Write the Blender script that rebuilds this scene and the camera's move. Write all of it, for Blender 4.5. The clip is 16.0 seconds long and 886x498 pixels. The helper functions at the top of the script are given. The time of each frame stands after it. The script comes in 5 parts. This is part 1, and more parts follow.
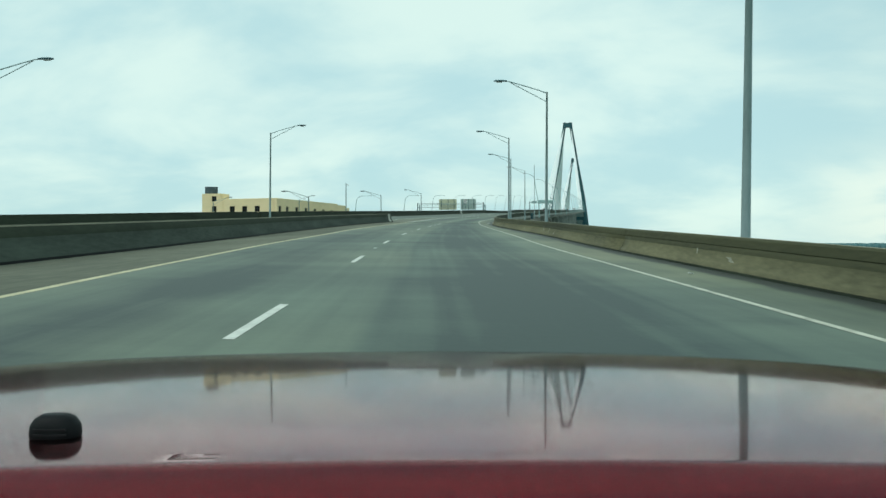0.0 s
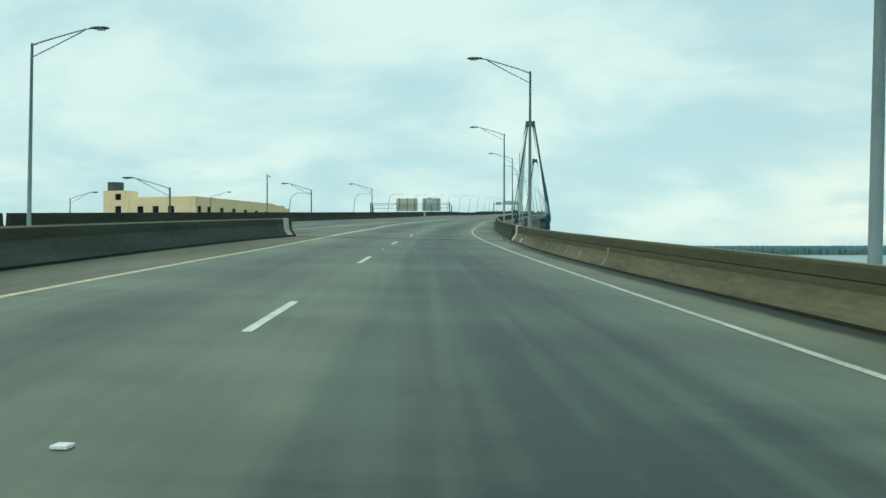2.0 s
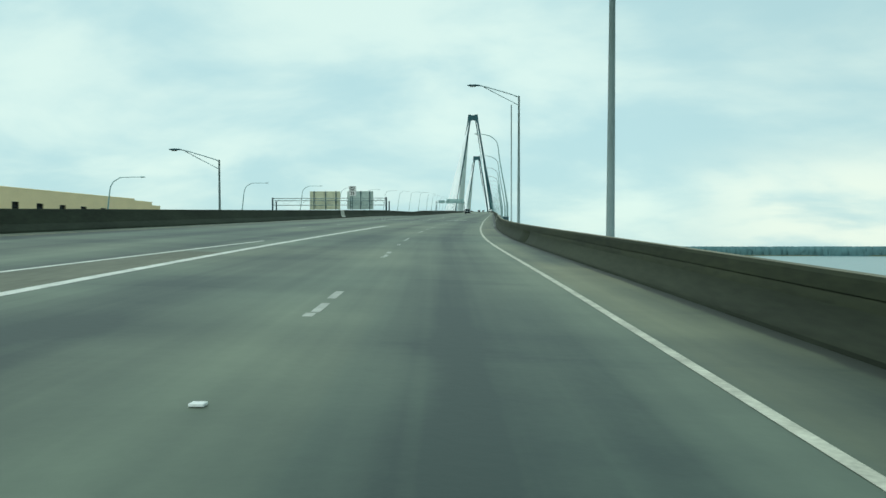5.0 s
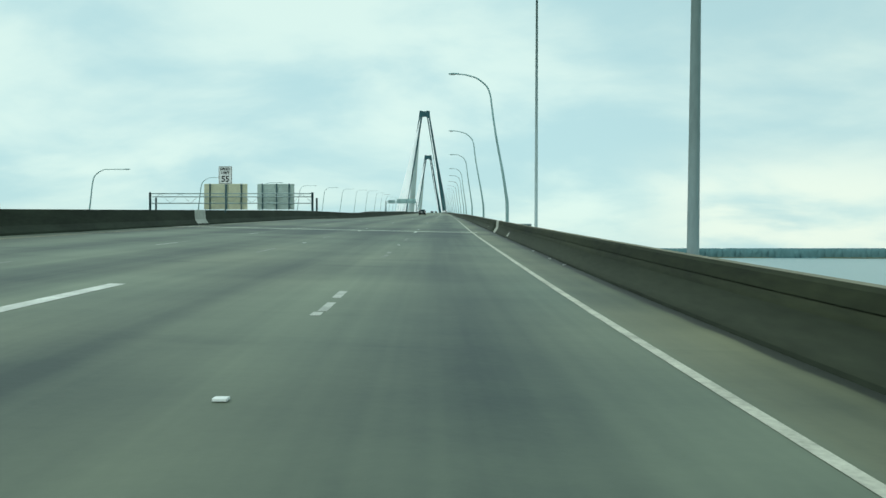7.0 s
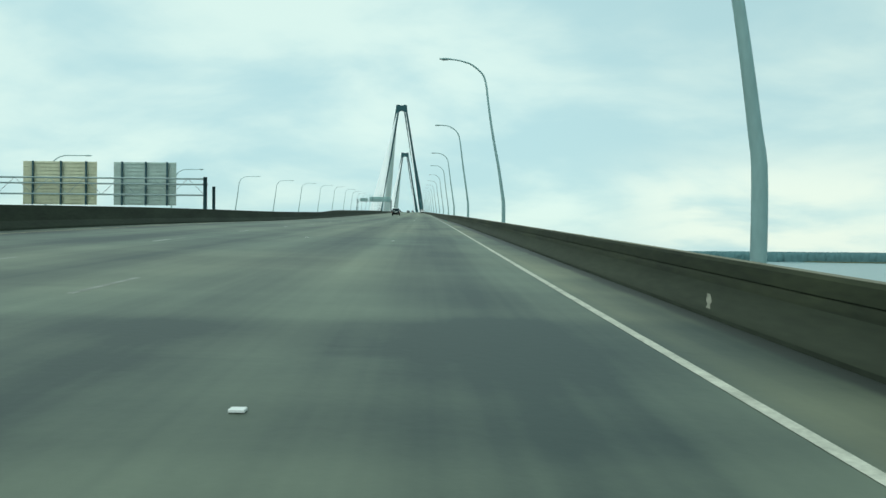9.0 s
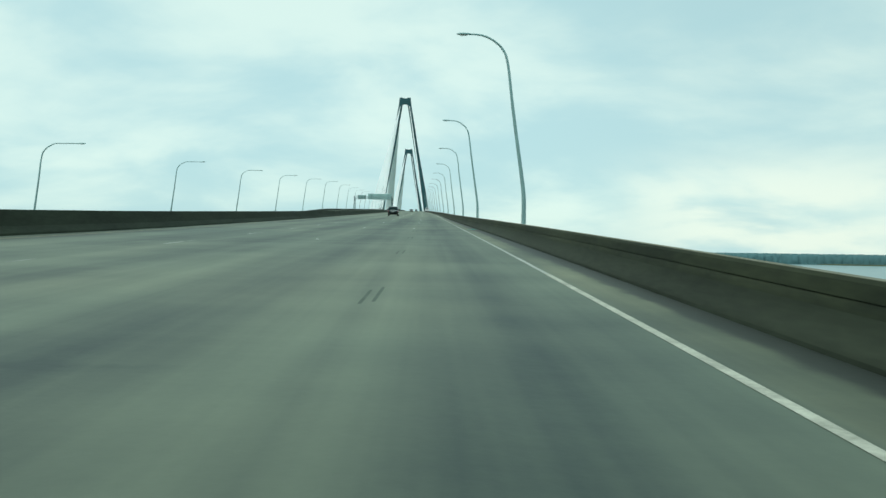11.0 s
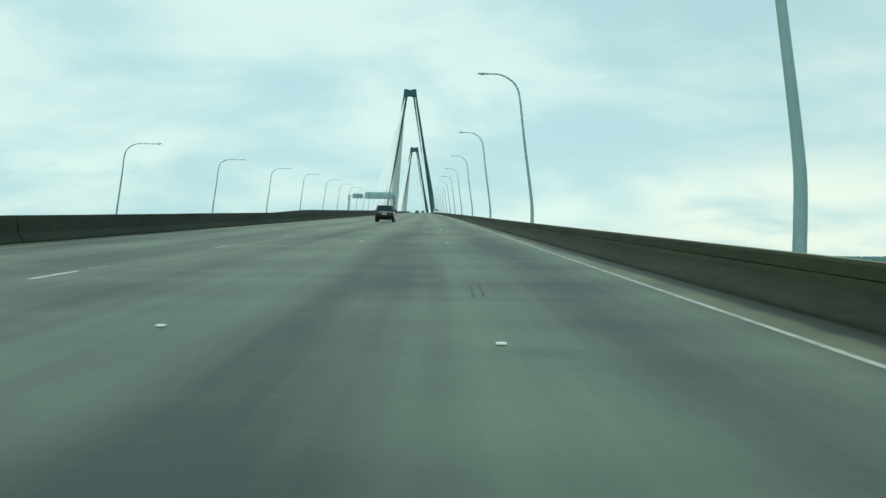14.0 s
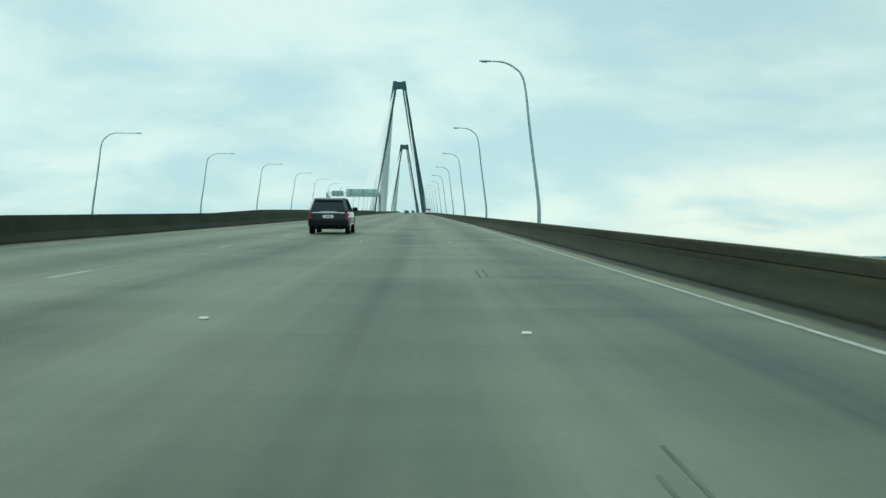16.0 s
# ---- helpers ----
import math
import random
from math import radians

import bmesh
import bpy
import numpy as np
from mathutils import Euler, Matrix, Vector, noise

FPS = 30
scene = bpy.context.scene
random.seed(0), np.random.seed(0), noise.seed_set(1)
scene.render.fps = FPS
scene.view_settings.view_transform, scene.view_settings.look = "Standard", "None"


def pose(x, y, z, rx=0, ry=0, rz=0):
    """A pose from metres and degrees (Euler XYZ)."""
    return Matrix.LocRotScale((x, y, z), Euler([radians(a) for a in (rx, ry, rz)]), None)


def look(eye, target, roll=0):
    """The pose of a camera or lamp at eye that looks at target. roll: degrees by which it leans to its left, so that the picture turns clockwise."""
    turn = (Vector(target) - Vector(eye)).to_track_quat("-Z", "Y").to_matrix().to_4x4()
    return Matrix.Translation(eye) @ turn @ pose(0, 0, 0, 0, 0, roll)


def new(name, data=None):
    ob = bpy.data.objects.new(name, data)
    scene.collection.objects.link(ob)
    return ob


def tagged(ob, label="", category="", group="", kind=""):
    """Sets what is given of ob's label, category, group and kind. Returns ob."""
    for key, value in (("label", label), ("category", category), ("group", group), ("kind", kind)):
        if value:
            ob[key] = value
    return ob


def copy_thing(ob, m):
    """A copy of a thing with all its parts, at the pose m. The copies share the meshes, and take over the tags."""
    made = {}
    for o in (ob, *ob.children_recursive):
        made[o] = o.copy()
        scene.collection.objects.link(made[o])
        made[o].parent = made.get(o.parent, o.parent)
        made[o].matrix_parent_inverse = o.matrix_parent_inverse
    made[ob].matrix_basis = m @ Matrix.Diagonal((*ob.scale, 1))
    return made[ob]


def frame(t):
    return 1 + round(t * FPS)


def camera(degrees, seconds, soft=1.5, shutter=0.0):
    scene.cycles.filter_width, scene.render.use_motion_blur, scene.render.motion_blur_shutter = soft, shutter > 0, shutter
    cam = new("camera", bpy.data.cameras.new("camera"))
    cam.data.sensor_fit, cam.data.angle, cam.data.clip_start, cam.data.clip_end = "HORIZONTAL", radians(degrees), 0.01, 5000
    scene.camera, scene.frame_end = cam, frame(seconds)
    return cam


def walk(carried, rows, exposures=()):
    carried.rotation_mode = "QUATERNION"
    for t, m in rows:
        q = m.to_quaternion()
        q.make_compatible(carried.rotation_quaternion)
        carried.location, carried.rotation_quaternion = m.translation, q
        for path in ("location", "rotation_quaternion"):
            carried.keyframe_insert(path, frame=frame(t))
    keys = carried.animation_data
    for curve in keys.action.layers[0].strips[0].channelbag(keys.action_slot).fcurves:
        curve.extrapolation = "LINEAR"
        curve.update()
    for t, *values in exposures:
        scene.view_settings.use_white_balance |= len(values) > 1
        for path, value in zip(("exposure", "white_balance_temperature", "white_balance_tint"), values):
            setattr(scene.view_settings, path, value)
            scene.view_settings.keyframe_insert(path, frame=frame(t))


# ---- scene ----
# ---- camera and path ----
cam = camera(54.0, 16.0, soft=1.5)
ROWS = [
    (0.0, 18.987, -388.916, 11.957, 10.327, -0.173, -0.00),
    (0.5, 16.552, -376.962, 12.431, 9.607, -0.125, -0.00),
    (1.0, 14.310, -365.530, 12.886, 8.928, -0.078, -0.00),
    (1.5, 12.114, -352.969, 13.420, 8.252, -0.074, -0.00),
    (2.0, 10.110, -340.935, 13.930, 7.543, -0.062, -0.00),
    (2.5, 8.270, -328.875, 14.409, 6.729, -0.074, -0.00),
    (3.0, 6.589, -316.791, 14.866, 6.031, -0.056, -0.00),
    (3.5, 5.044, -304.689, 15.353, 5.412, -0.067, -0.00),
    (4.0, 3.624, -292.572, 15.855, 4.834, -0.108, -0.00),
    (4.5, 2.335, -280.441, 16.361, 4.173, -0.121, -0.00),
    (5.0, 1.198, -268.294, 16.871, 3.420, -0.099, -0.00),
    (5.5, 0.229, -256.133, 17.384, 2.609, -0.062, -0.00),
    (6.0, -0.564, -243.958, 17.900, 1.769, -0.027, -0.00),
    (6.5, -1.178, -231.774, 18.420, 0.933, -0.014, -0.00),
    (7.0, -1.620, -219.582, 18.943, 0.142, -0.043, -0.00),
    (7.5, -1.907, -207.386, 19.496, -0.528, -0.099, -0.00),
    (8.0, -2.073, -195.187, 20.072, -1.011, -0.090, -0.04),
    (8.5, -2.168, -182.987, 20.500, -1.262, -0.066, -0.28),
    (9.0, -2.223, -170.787, 21.032, -1.418, -0.060, -0.48),
    (9.5, -2.253, -158.587, 21.567, -1.513, -0.066, -0.63),
    (10.0, -2.274, -146.387, 22.104, -1.513, -0.085, -0.70),
    (10.5, -2.308, -134.187, 22.637, -1.405, -0.109, -0.75),
    (11.0, -2.382, -121.988, 23.163, -1.166, -0.135, -0.79),
    (11.5, -2.523, -109.788, 23.682, -0.824, -0.150, -0.80),
    (12.0, -2.724, -97.590, 24.195, -0.596, -0.127, -0.80),
    (12.5, -2.954, -85.392, 24.701, -0.517, -0.095, -0.80),
    (13.0, -3.191, -73.195, 25.201, -0.510, -0.062, -0.78),
    (13.5, -3.416, -60.997, 25.704, -0.611, -0.056, -0.74),
    (14.0, -3.611, -48.798, 26.210, -0.775, -0.049, -0.65),
    (14.5, -3.766, -36.599, 26.718, -0.972, -0.043, -0.56),
    (15.0, -3.878, -24.400, 27.229, -1.177, -0.058, -0.53),
    (15.5, -3.949, -12.200, 27.743, -1.343, -0.044, -0.52),
    (16.0, -4.000, 0.000, 28.260, -1.396, -0.057, -0.50),
]
walk(cam, [(r[0], pose(*r[1:4], 90 + r[5], r[6], r[4])) for r in ROWS])

# ---- light ----
world = bpy.data.worlds.new("overcast_sky")
scene.world = world
world.use_nodes = True
wn, wl = world.node_tree.nodes, world.node_tree.links
wn.clear()


def wnode(kind, **vals):
    n = wn.new(kind)
    for k, v in vals.items():
        n.inputs[k].default_value = v
    return n


coord = wn.new("ShaderNodeTexCoord")
sep = wn.new("ShaderNodeSeparateXYZ")
wl.new(coord.outputs["Generated"], sep.inputs[0])
low = wn.new("ShaderNodeMath"); low.operation = "MAXIMUM"; low.inputs[1].default_value = 0.0
wl.new(sep.outputs["Z"], low.inputs[0])
lift = wn.new("ShaderNodeMath"); lift.operation = "ADD"; lift.inputs[1].default_value = 0.34
wl.new(low.outputs[0], lift.inputs[0])
flat = wn.new("ShaderNodeCombineXYZ")
for ax in ("X", "Y"):
    dv = wn.new("ShaderNodeMath"); dv.operation = "DIVIDE"
    wl.new(sep.outputs[ax], dv.inputs[0]); wl.new(lift.outputs[0], dv.inputs[1])
    wl.new(dv.outputs[0], flat.inputs[ax])
turn = wn.new("ShaderNodeMapping")
turn.inputs["Rotation"].default_value = (0, 0, radians(35)); turn.inputs["Scale"].default_value = (0.8, 1.0, 1.0)
turn.inputs["Location"].default_value = (1.7, 0.4, 0.0)
wl.new(flat.outputs[0], turn.inputs["Vector"])
big = wnode("ShaderNodeTexNoise", Scale=2.1, Detail=7.0, Roughness=0.52, Distortion=0.25)
wl.new(turn.outputs[0], big.inputs["Vector"])


def wmath(op, a, b=0.0):
    k = wn.new("ShaderNodeMath"); k.operation = op
    for i, v in enumerate((a, b)):
        if isinstance(v, (int, float)):
            k.inputs[i].default_value = v
        else:
            wl.new(v, k.inputs[i])
    return k.outputs[0]


def wstep(value, lo, hi, a=0.0, b=1.0):
    k = wn.new("ShaderNodeMapRange"); k.interpolation_type = "SMOOTHSTEP"
    for name, v in (("From Min", lo), ("From Max", hi), ("To Min", a), ("To Max", b)):
        k.inputs[name].default_value = v
    wl.new(value, k.inputs["Value"])
    return k.outputs[0]


# bluer gaps low down to the north, a pale veil higher up, and a long grey-blue bank to the east
low_gap = wmath("MULTIPLY", wstep(sep.outputs["Z"], 0.10, 0.01), wstep(sep.outputs["X"], 0.16, -0.02))
veil = wmath("MULTIPLY", wstep(sep.outputs["Z"], 0.06, 0.17), wstep(sep.outputs["X"], 0.16, -0.06))
bank_line = wmath("ABSOLUTE", wmath("SUBTRACT", sep.outputs["Z"], wmath("ADD", wmath("MULTIPLY", sep.outputs["X"], 0.10), 0.105)))
east_bank = wmath("MULTIPLY", wstep(bank_line, 0.085, 0.02), wstep(sep.outputs["X"], 0.02, 0.12))
shift = wmath("ADD", wmath("MULTIPLY", low_gap, -0.10), wmath("MULTIPLY", veil, 0.035))
shift = wmath("ADD", shift, wmath("MULTIPLY", east_bank, -0.085))
cover = wmath("ADD", big.outputs["Fac"], shift)
ramp = wn.new("ShaderNodeValToRGB")
ramp.color_ramp.interpolation = "EASE"
ramp.color_ramp.elements[0].position, ramp.color_ramp.elements[0].color = 0.37, (0.455, 0.705, 0.72, 1)
ramp.color_ramp.elements[1].position, ramp.color_ramp.elements[1].color = 0.65, (0.68, 0.88, 0.81, 1)
wl.new(cover, ramp.inputs["Fac"])
# brighter, creamier cloud low down to the south-east, where the sun stands behind the cloud
glow = wn.new("ShaderNodeVectorMath"); glow.operation = "DOT_PRODUCT"
glow.inputs[1].default_value = Vector((0.42, 0.9, 0.05)).normalized()
wl.new(coord.outputs["Generated"], glow.inputs[0])
gm = wn.new("ShaderNodeMapRange"); gm.interpolation_type = "SMOOTHSTEP"
gm.inputs["From Min"].default_value, gm.inputs["From Max"].default_value = 0.960, 0.998
gm.inputs["To Max"].default_value = 1.0
wl.new(glow.outputs["Value"], gm.inputs["Value"])
mixg = wn.new("ShaderNodeMix"); mixg.data_type = "RGBA"
bank_noise = wnode("ShaderNodeTexNoise", Scale=3.0, Detail=7.0, Roughness=0.50, Distortion=0.3)
wl.new(turn.outputs[0], bank_noise.inputs["Vector"])
bank_cut = wn.new("ShaderNodeMapRange"); bank_cut.interpolation_type = "SMOOTHSTEP"
bank_cut.inputs["From Min"].default_value, bank_cut.inputs["From Max"].default_value = 0.36, 0.60
bank_cut.inputs["To Min"].default_value, bank_cut.inputs["To Max"].default_value = 0.10, 1.0
wl.new(bank_noise.outputs["Fac"], bank_cut.inputs["Value"])
bank_mix = wn.new("ShaderNodeMath"); bank_mix.operation = "MULTIPLY"
wl.new(gm.outputs[0], bank_mix.inputs[0]); wl.new(bank_cut.outputs[0], bank_mix.inputs[1])
wl.new(wmath("MULTIPLY", bank_mix.outputs[0], wstep(sep.outputs["Z"], 0.13, 0.06)), mixg.inputs["Factor"]); wl.new(ramp.outputs["Color"], mixg.inputs["A"])
mixg.inputs["B"].default_value = (0.80, 0.935, 0.815, 1)
sky = wn.new("ShaderNodeTexSky")
sky.sky_type, sky.sun_disc = "NISHITA", False
sky.sun_elevation, sky.sun_rotation = radians(51), radians(222)
skys = wn.new("ShaderNodeVectorMath"); skys.operation = "SCALE"; skys.inputs["Scale"].default_value = 0.012
wl.new(sky.outputs["Color"], skys.inputs[0])
addv = wn.new("ShaderNodeVectorMath"); addv.operation = "ADD"
wl.new(mixg.outputs["Result"], addv.inputs[0]); wl.new(skys.outputs[0], addv.inputs[1])
# thicker, greyer cloud higher up on that side
thick = wn.new("ShaderNodeVectorMath"); thick.operation = "DOT_PRODUCT"
thick.inputs[1].default_value = Vector((0.5, 0.78, 0.38)).normalized()
wl.new(coord.outputs["Generated"], thick.inputs[0])
tm = wn.new("ShaderNodeMapRange"); tm.interpolation_type = "SMOOTHSTEP"
tm.inputs["From Min"].default_value, tm.inputs["From Max"].default_value = 0.86, 1.0
tm.inputs["To Min"].default_value, tm.inputs["To Max"].default_value = 1.0, 0.92
wl.new(thick.outputs["Value"], tm.inputs["Value"])
dim = wn.new("ShaderNodeVectorMath"); dim.operation = "SCALE"
wl.new(addv.outputs[0], dim.inputs[0]); wl.new(tm.outputs[0], dim.inputs["Scale"])
bg = wnode("ShaderNodeBackground", Strength=1.0)
wl.new(dim.outputs[0], bg.inputs["Color"])
wout = wn.new("ShaderNodeOutputWorld")
wl.new(bg.outputs[0], wout.inputs[0])

sun = new("sun", bpy.data.lights.new("sun", "SUN"))
sun.data.energy, sun.data.angle, sun.data.color = 1.05, radians(25), (0.94, 1.0, 0.95)
sun.matrix_world = look((-65, -72, 120), (0, 0, 0))

# ---- materials ----


def material(name, base, rough=0.7, metal=0.0, var=0.25, scale=2.0, bump=0.0, fine=30.0, coat=0.0, spec=0.2, tint=None, space="Object", stretch=(1, 1, 1)):
    """Two scales of variation in tone, and a fine relief."""
    m = bpy.data.materials.new(name)
    m.use_nodes = True
    n, l = m.node_tree.nodes, m.node_tree.links
    b = n["Principled BSDF"]
    tc = n.new("ShaderNodeTexCoord")
    mp = n.new("ShaderNodeMapping"); mp.inputs["Scale"].default_value = stretch
    l.new(tc.outputs[space], mp.inputs["Vector"])
    a = n.new("ShaderNodeTexNoise"); a.inputs["Scale"].default_value, a.inputs["Detail"].default_value = scale, 5
    f = n.new("ShaderNodeTexNoise"); f.inputs["Scale"].default_value, f.inputs["Detail"].default_value = fine, 3
    l.new(mp.outputs[0], a.inputs["Vector"]); l.new(mp.outputs[0], f.inputs["Vector"])
    mx = n.new("ShaderNodeMath"); mx.operation = "MULTIPLY_ADD"; mx.inputs[1].default_value = 0.35
    l.new(f.outputs["Fac"], mx.inputs[0])
    sc = n.new("ShaderNodeMath"); sc.operation = "MULTIPLY"; sc.inputs[1].default_value = 0.65
    l.new(a.outputs["Fac"], sc.inputs[0]); l.new(sc.outputs[0], mx.inputs[2])
    r = n.new("ShaderNodeValToRGB")
    c = Vector(base)
    t2 = Vector(tint) if tint else c
    r.color_ramp.elements[0].position, r.color_ramp.elements[0].color = 0.3, (*(t2 * (1 - var)), 1)
    r.color_ramp.elements[1].position, r.color_ramp.elements[1].color = 0.7, (*(c * (1 + var)), 1)
    l.new(mx.outputs[0], r.inputs["Fac"]); l.new(r.outputs["Color"], b.inputs["Base Color"])
    b.inputs["Roughness"].default_value, b.inputs["Metallic"].default_value = rough, metal
    b.inputs["Coat Weight"].default_value, b.inputs["Specular IOR Level"].default_value = coat, spec
    if bump:
        bp = n.new("ShaderNodeBump"); bp.inputs["Strength"].default_value, bp.inputs["Distance"].default_value = 0.5, bump
        l.new(mx.outputs[0], bp.inputs["Height"]); l.new(bp.outputs[0], b.inputs["Normal"])
    return m


def road_material():
    """Worn concrete deck: darker tyre and oil bands along the lanes, blotches and cross streaks."""
    m = bpy.data.materials.new("worn_concrete_road")
    m.use_nodes = True
    n, l = m.node_tree.nodes, m.node_tree.links
    b = n["Principled BSDF"]
    uv = n.new("ShaderNodeTexCoord")
    sp = n.new("ShaderNodeSeparateXYZ"); l.new(uv.outputs["UV"], sp.inputs[0])

    def math(op, a, bb=None, c=None):
        k = n.new("ShaderNodeMath"); k.operation = op
        for i, v in enumerate((a, bb, c)):
            if v is None:
                continue
            if isinstance(v, (int, float)):
                k.inputs[i].default_value = v
            else:
                l.new(v, k.inputs[i])
        return k.outputs[0]

    def noisy(scale, stretch, detail=4, rough=0.55):
        mp = n.new("ShaderNodeMapping"); mp.inputs["Scale"].default_value = stretch
        l.new(uv.outputs["UV"], mp.inputs["Vector"])
        k = n.new("ShaderNodeTexNoise")
        k.inputs["Scale"].default_value, k.inputs["Detail"].default_value, k.inputs["Roughness"].default_value = scale, detail, rough
        l.new(mp.outputs[0], k.inputs["Vector"])
        return k.outputs["Fac"]
    gu = n.new("ShaderNodeUVMap"); gu.uv_map = "gutter"
    gs = n.new("ShaderNodeSeparateXYZ"); l.new(gu.outputs["UV"], gs.inputs[0])
    wob = noisy(0.045, (1, 1, 1), 2)
    lane = math("ADD", gs.outputs["Y"], math("MULTIPLY", math("SUBTRACT", wob, 0.5), 0.35))
    # oil band in the middle of each lane
    band = math("SUBTRACT", 1.0, math("MULTIPLY", math("ABSOLUTE", math("SUBTRACT", math("FRACT", lane), 0.5)), 2.4))
    band = math("POWER", math("MAXIMUM", band, 0.0), 1.1)
    patch = noisy(0.03, (1.0, 0.8, 1), 3)
    blot = noisy(0.32, (1.0, 0.4, 1), 3, 0.5)
    cross = noisy(0.42, (0.22, 1.0, 1), 4, 0.55)
    cloud = noisy(1.3, (1.0, 0.45, 1), 4, 0.6)
    grain = noisy(9.0, (1, 0.8, 1), 3)
    v = math("MULTIPLY", band, math("MULTIPLY_ADD", patch, 1.0, 0.1))
    v = math("MULTIPLY", v, -0.72)
    v = math("MULTIPLY_ADD", math("SUBTRACT", blot, 0.5), 0.9, v)
    v = math("MULTIPLY_ADD", math("SUBTRACT", cross, 0.5), 0.70, v)
    v = math("MULTIPLY_ADD", math("SUBTRACT", cloud, 0.5), 0.26, v)
    v = math("MULTIPLY_ADD", math("SUBTRACT", grain, 0.5), 0.12, v)
    # broad cloudy wear; tyre streaks, wide and fine, along the direction of travel
    wide = noisy(0.09, (1.0, 0.6, 1), 3)
    streak = noisy(1.5, (1.0, 0.016, 1), 3, 0.6)
    thin = noisy(5.0, (1.0, 0.010, 1), 2, 0.5)
    v = math("MULTIPLY_ADD", math("SUBTRACT", wide, 0.5), 0.8, v)
    v = math("MULTIPLY_ADD", math("SUBTRACT", streak, 0.5), 0.75, v)
    v = math("MULTIPLY_ADD", math("SUBTRACT", thin, 0.5), 0.22, v)
    v = math("ADD", v, 0.57)
    # bluer, darker surfacing of the ramp's own lane, ending in a ragged line
    ramp_end = n.new("ShaderNodeMapRange"); ramp_end.interpolation_type = "SMOOTHSTEP"
    ramp_end.inputs["From Min"].default_value, ramp_end.inputs["From Max"].default_value = -240.0, -285.0
    l.new(sp.outputs["Y"], ramp_end.inputs["Value"])
    own = n.new("ShaderNodeMapRange"); own.interpolation_type = "SMOOTHSTEP"
    own.inputs["From Min"].default_value, own.inputs["From Max"].default_value = -0.815, -0.765
    l.new(math("MULTIPLY_ADD", math("SUBTRACT", wob, 0.5), 0.12, gs.outputs["Y"]), own.inputs["Value"])
    inner = n.new("ShaderNodeMapRange"); inner.interpolation_type = "SMOOTHSTEP"
    inner.inputs["From Min"].default_value, inner.inputs["From Max"].default_value = 0.0, -0.48
    l.new(gs.outputs["Y"], inner.inputs["Value"])
    dark_lane = math("MULTIPLY", math("MULTIPLY", own.outputs[0], inner.outputs[0]), ramp_end.outputs[0])
    v = math("MULTIPLY_ADD", dark_lane, -0.19, v)
    # thin pale tyre lines rubbed along the dark lane
    for mid in (-0.625, -0.48, -0.33):
        rub = n.new("ShaderNodeMapRange"); rub.interpolation_type = "SMOOTHSTEP"
        rub.inputs["From Min"].default_value, rub.inputs["From Max"].default_value = 0.024, 0.006
        l.new(math("ABSOLUTE", math("SUBTRACT", math("MULTIPLY_ADD", wob, 0.05, gs.outputs["Y"]), mid + 0.025)), rub.inputs["Value"])
        v = math("MULTIPLY_ADD", math("MULTIPLY", rub.outputs[0], math("MULTIPLY", ramp_end.outputs[0], patch)), 0.24, v)
    # ragged dark streaks lying across the lanes
    lie = n.new("ShaderNodeMapRange"); lie.interpolation_type = "SMOOTHSTEP"
    lie.inputs["From Min"].default_value, lie.inputs["From Max"].default_value = 0.40, 0.30
    l.new(noisy(0.55, (0.30, 1.0, 1), 4, 0.55), lie.inputs["Value"])
    v = math("MULTIPLY_ADD", lie.outputs[0], -0.16, v)
    # darker worn and patched strips before and after the main expansion joint
    along = math("ADD", math("MULTIPLY_ADD", sp.outputs["X"], -0.075, sp.outputs["Y"]), math("MULTIPLY_ADD", blot, 1.6, -0.8))
    for mid, half, amount in ((-173.0, 2.2, -0.30), (-163.9, 2.4, -0.26), (-177.6, 1.1, -0.12)):
        zone = n.new("ShaderNodeMapRange"); zone.interpolation_type = "SMOOTHSTEP"
        zone.inputs["From Min"].default_value, zone.inputs["From Max"].default_value = half + 0.7, half - 0.3
        l.new(math("ABSOLUTE", math("SUBTRACT", along, mid)), zone.inputs["Value"])
        v = math("MULTIPLY_ADD", zone.outputs[0], amount, v)
    # far road painted paler over the main spans, for sheen at low angles
    span = n.new("ShaderNodeMapRange"); span.interpolation_type = "SMOOTHSTEP"
    span.inputs["From Min"].default_value, span.inputs["From Max"].default_value = -30.0, 60.0
    l.new(sp.outputs["Y"], span.inputs["Value"])
    v = math("MULTIPLY_ADD", span.outputs[0], 0.33, v)
    # ragged, much darker strip along the gutter, and pale shoulder beside it
    ragged = math("MULTIPLY_ADD", math("SUBTRACT", cloud, 0.5), 0.9, gs.outputs["X"])
    gutter_mask = n.new("ShaderNodeMapRange"); gutter_mask.interpolation_type = "SMOOTHSTEP"
    gutter_mask.inputs["From Min"].default_value, gutter_mask.inputs["From Max"].default_value = 1.25, 0.75
    l.new(ragged, gutter_mask.inputs["Value"])
    pale = n.new("ShaderNodeMapRange"); pale.interpolation_type = "SMOOTHSTEP"
    pale.inputs["From Min"].default_value, pale.inputs["From Max"].default_value = -0.1, 0.25
    l.new(sp.outputs["X"], pale.inputs["Value"])
    v = math("MULTIPLY_ADD", pale.outputs[0], math("MULTIPLY_ADD", blot, 0.6, -0.27), v)
    r = n.new("ShaderNodeValToRGB")
    r.color_ramp.elements[0].position, r.color_ramp.elements[0].color = 0.0, (0.008, 0.024, 0.019, 1)
    r.color_ramp.elements[1].position, r.color_ramp.elements[1].color = 1.0, (0.150, 0.188, 0.130, 1)
    l.new(v, r.inputs["Fac"])
